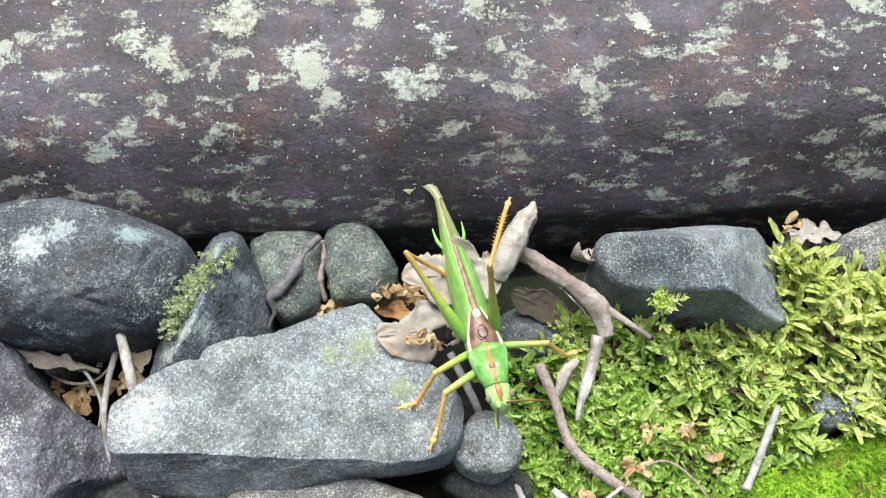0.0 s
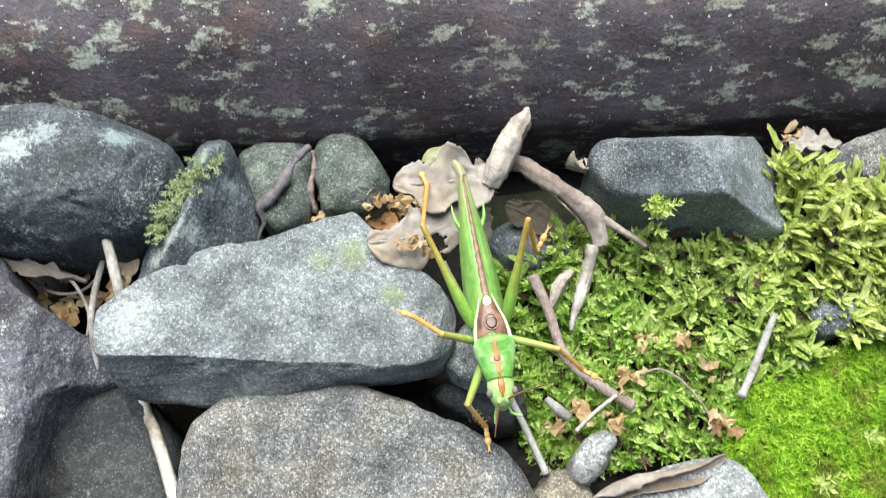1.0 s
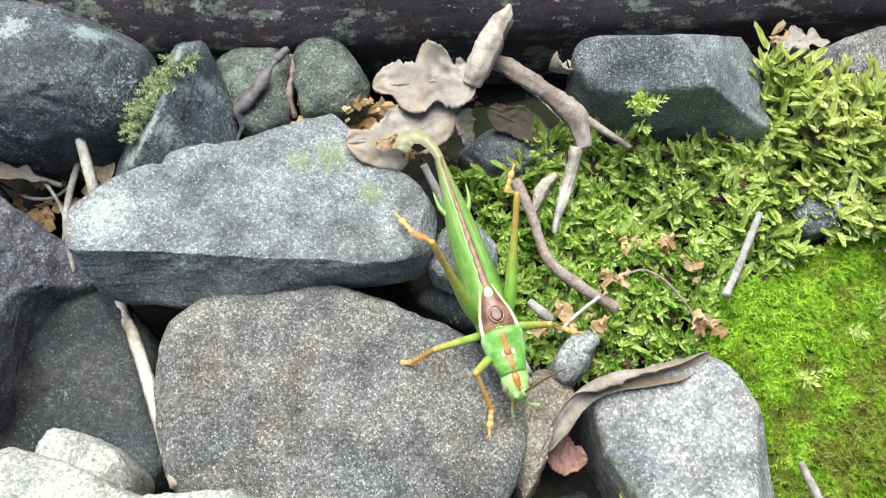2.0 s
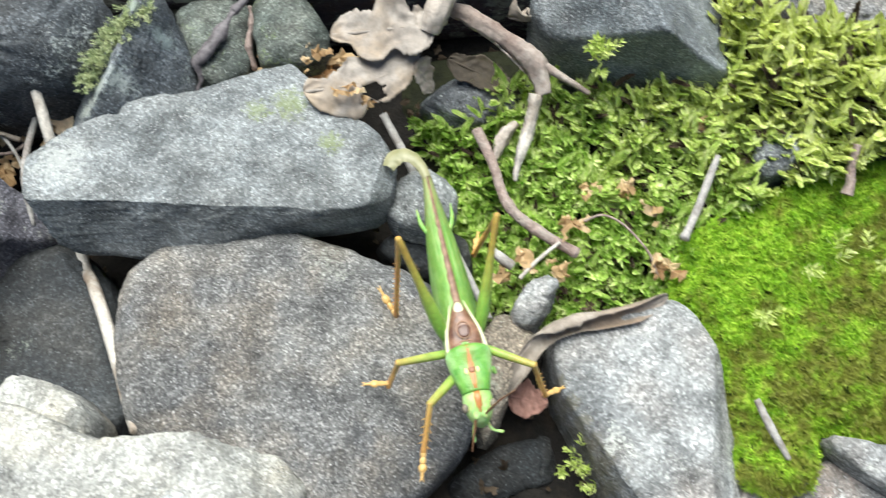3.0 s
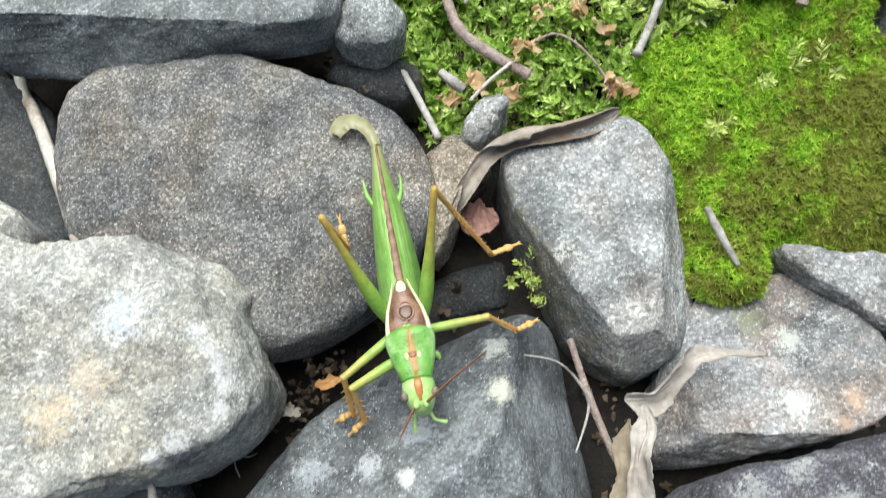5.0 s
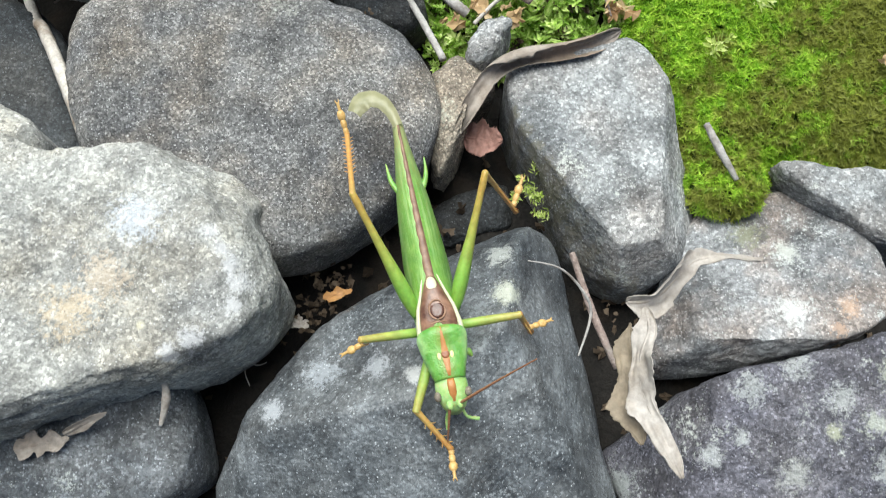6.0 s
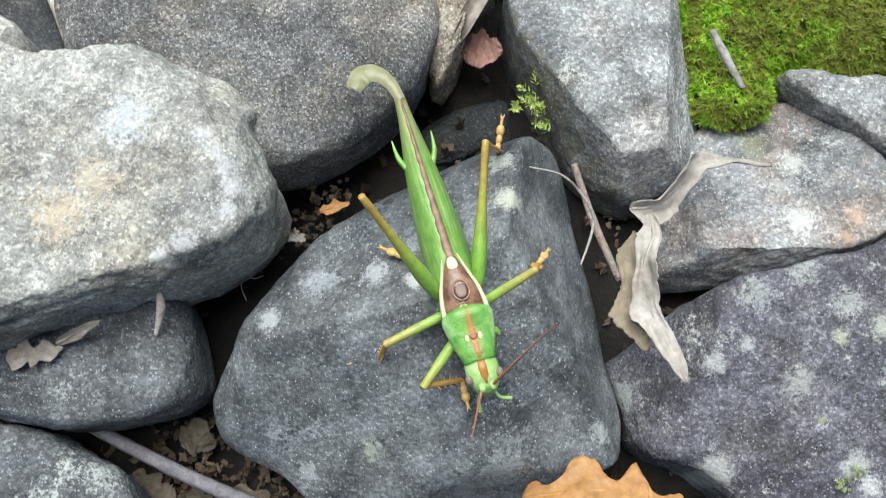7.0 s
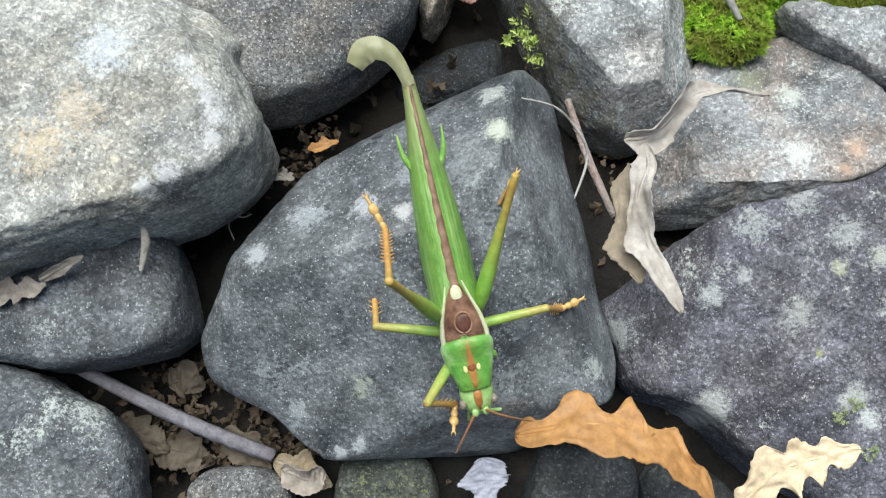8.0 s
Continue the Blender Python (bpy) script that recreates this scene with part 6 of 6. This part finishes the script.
    # pronotum: a saddle
    sad = smooth_sections([(5.3, 0, -1.7, 2.3, 1.5, 1.8), (5.7, 0, -1.8, 3.4, 1.85, 2.4), (6.6, 0, -2.0, 3.8, 2.1, 3.0), (8.2, 0, -2.3, 3.5, 1.65, 3.2), (9.8, 0, -2.6, 3.15, 1.65, 3.0), (11.6, 0, -2.9, 2.55, 1.8, 2.6), (12.9, 0, -3.1, 2.2, 1.7, 2.3)], 30)
    pro = part("pronotum", loft(sad, 30, 2.4), M["saddle"], root, "bright green pronotum")

    def top_of(x):
        return np.interp(x, sad[:, 0], sad[:, 2] + sad[:, 4])

    def band(x0, x1, w, lift):
        return loft([(x, 0, top_of(x) - 0.15, w * k, lift, 0.2) for x, k in zip(np.linspace(x0, x1, 9), (0.35, 0.5, 0.65, 0.8, 1.1, 1.1, 1, 0.8, 0.5))], 12)

    part("stripe", band(5.6, 12.6, 0.66, 0.2), M["orange"], pro, "orange-brown middle stripe")
    part("dark_spot", ball((9.4, 0, top_of(9.4) - 0.04), (0.7, 0.62, 0.15)), M["brown_spot"], pro, "dark brown spot")
    for side in (-1, 1):
        part("yellow_spot", ball((9.5, side * 0.92, top_of(9.5) - 0.13), (0.7, 0.32, 0.17)), M["yellow"], pro, "yellow spot")
    # head
    head = part("head", loft(smooth_sections([(12.2, 0, -3.2, 2.2, 1.6, 2.4), (13.6, 0, -3.5, 2.45, 1.75, 3.2), (15.2, 0, -4.0, 2.25, 1.75, 3.6), (16.4, 0, -4.6, 1.65, 1.5, 3.2), (17.0, 0, -5.2, 0.9, 1.0, 2.0)], 22), 22), M["face_green"], root, "pale green head")
    part("crown_stripe", loft([(x, 0, z, w, 0.2, 0.3) for x, z, w in ((12.6, -1.75, 0.5), (13.8, -1.85, 0.6), (15, -2.3, 0.55), (16, -3.0, 0.35))], 12), M["orange"], head, "pale orange stripe on the crown")
    for side in (-1, 1):
        part("eye", ball((14.9, side * 2.2, -3.1), (0.75, 0.55, 0.8)), M["eye"], head, "grey-brown compound eye")
        part("feeler_base", ball((16.3, side * 0.75, -3.2), (0.75, 0.5, 0.5)), M["face_green"], head)
    for side, tip in ((-1, (18.5, -1.6, -8.5)), (1, (18.0, 3.2, -8.0))):
        part("palp", rod([(16.0, side * 1.0, -6.3), (17.4, side * 1.5, -7.4), tip], [0.22, 0.24, 0.3]), M["face_green"], head, "thin green palp")
    part("leg_stub", rod([(8.6, 2.8, -4.2), (8.9, 3.5, -4.0), (9.5, 3.9, -4.4)], [0.65, 0.55, 0.2]), M["body_green"], root, "stub of a lost front leg")
    return root


cricket = build_cricket()


def femur_shape(length, thick, hind=False):
    if hind:
        rows_ = [(-0.3, 0, 0, 0.7, 0.9, 0.9), (2, 0, 0, 1.1, 1.55, 1.55), (5, 0, 0, 1.15, 1.65, 1.65), (9, 0, 0, 0.85, 1.1, 1.1), (13, 0, 0, 0.6, 0.7, 0.7), (17, 0, 0, 0.5, 0.58, 0.58), (length - 0.8, 0, 0, 0.6, 0.7, 0.7), (length + 0.35, 0, 0, 0.45, 0.5, 0.5)]
    else:
        rows_ = [(-0.3, 0, 0, thick, thick, thick), (length * 0.4, 0, 0, thick, thick, thick), (length * 0.9, 0, 0, thick * 0.8, thick * 0.8, thick * 0.8), (length + 0.3, 0, 0, thick * 0.75, thick * 0.8, thick * 0.8)]
    return loft(smooth_sections(rows_, 24), 12)


def tibia_shape(length, thick):
    shapes = [loft(smooth_sections([(-0.3, 0, 0, thick * 1.2, thick * 1.2, thick * 1.2), (length * 0.15, 0, 0, thick, thick, thick), (length * 0.8, 0, 0, thick * 0.9, thick * 0.9, thick * 0.9), (length + 0.2, 0, 0, thick * 1.1, thick * 1.1, thick * 1.1)], 16), 10)]
    k = int(length / 1.9)
    for i in range(k):
        for side in (-1, 1):
            x = length * (0.3 + 0.66 * (i + (0.4 if side > 0 else 0)) / k)
            shapes.append(rod([(x, side * thick * 0.7, 0.1), (x + 0.3, side * (thick + 0.25), 0.15), (x + 0.5, side * (thick + 0.5), 0.15)], [0.11, 0.08, 0.02], 5))
    return join(*shapes)


def tarsus_shape(length):
    s = [ball((length * u, 0, 0), (length * 0.2, w, 0.4), 10, 7) for u, w in ((0.1, 0.48), (0.36, 0.52), (0.64, 0.7))]
    s.append(rod([(length * 0.7, 0, 0), (length * 0.95, 0, -0.05), (length * 1.08, 0, -0.05)], [0.28, 0.25, 0.2], 7))
    for side in (-1, 1):
        s.append(rod([(length * 1.02, side * 0.1, 0), (length * 1.12, side * 0.25, 0), (length * 1.18, side * 0.27, -0.2)], [0.14, 0.1, 0.03], 5))
    return join(*s)


def leg(kind, hip, lengths):
    hind = kind == "hind"
    femur = part(kind + "_femur", femur_shape(lengths[0], 0.78 if kind == "front" else 0.72, hind), M["hind_femur" if hind else "femur"], cricket, "green " + kind + " thigh turning olive at the knee")
    shin = part(kind + "_tibia", tibia_shape(lengths[1], 0.42 if hind else 0.45), M["tibia"], cricket, "amber spiny " + kind + " shin")
    foot = part(kind + "_tarsus", tarsus_shape(lengths[2]), M["tarsus"], cricket, "amber jointed foot")
    return femur, shin, foot, hip, lengths


def feeler(length, r):
    pts = [(length * u, 0, 0.25 * math.sin(3 * u)) for u in np.linspace(0, 1, 9)]
    return part("feeler", rod(pts, [r, r * 0.8, r * 0.6, r * 0.35], 7), M["feeler"], cricket, "red-brown feeler")


LEGS = [
    (leg("front", (8.5, -2.2, -4.0), (8.0, 8.5, 4.0)), FRONT_A, FRONT_A_FOOT),
    (leg("middle", (4.5, -2.6, -4.2), (9.5, 9.5, 4.0)), MIDDLE_A, MIDDLE_A_FOOT),
    (leg("hind", (2.0, -2.9, -3.5), (20.5, 20.5, 5.0)), HIND_A, HIND_A_FOOT),
    (leg("middle", (4.5, 2.6, -4.2), (9.5, 9.5, 4.0)), MIDDLE_B, MIDDLE_B_FOOT),
    (leg("hind", (2.0, 2.9, -3.5), (20.5, 20.5, 5.0)), HIND_B, HIND_B_FOOT),
]
FEELERS = [(feeler(7.5, 0.24), (16.3, -0.75, -3.1), FEELER_A), (feeler(19.0, 0.24), (16.3, 0.75, -3.1), FEELER_B)]


def aim(az, el):
    """A turn that points local x at azimuth az and elevation el (degrees)."""
    return pose(0, 0, 0, 0, 0, az) @ pose(0, 0, 0, 0, -el, 0)


def sample(rows_, t):
    """The values of timed rows at t, gliding between rows."""
    ts = [r[0] for r in rows_]
    i = max(0, min(len(ts) - 2, sum(1 for s in ts if s <= t) - 1))
    a, b = rows_[i], rows_[i + 1]
    u = min(max((t - a[0]) / (b[0] - a[0]), 0), 1)
    u = u * u * (3 - 2 * u)
    return [p + (q - p) * u for p, q in zip(a[1:], b[1:])]


def motions():
    times = [i / 10 for i in range(81)]
    walk(cricket, [(t, mm_pose(x, y, z) @ aim(h, p)) for t, x, y, z, h, p in BODY])
    for (femur, shin, foot, hip, lengths), upper, lower in LEGS:
        thigh_rows, shin_rows, foot_rows = [], [], []
        for t in times:
            a, b, c, d = sample(upper, t)
            e, f, reach = sample(lower, t)
            one, two, three = aim(a, b), aim(c, d), aim(e, f)
            knee = Vector(hip) + one @ Vector((lengths[0], 0, 0))
            ankle = knee + two @ Vector((reach, 0, 0))
            thigh_rows.append((t, mm_pose(*hip) @ one))
            shin_rows.append((t, mm_pose(*knee) @ two))
            foot_rows.append((t, mm_pose(*ankle) @ three))
        walk(femur, thigh_rows)
        walk(shin, shin_rows)
        walk(foot, foot_rows)
    for ob, base, rows_ in FEELERS:
        walk(ob, [(t, mm_pose(*base) @ aim(*sample(rows_, t))) for t in times])


motions()
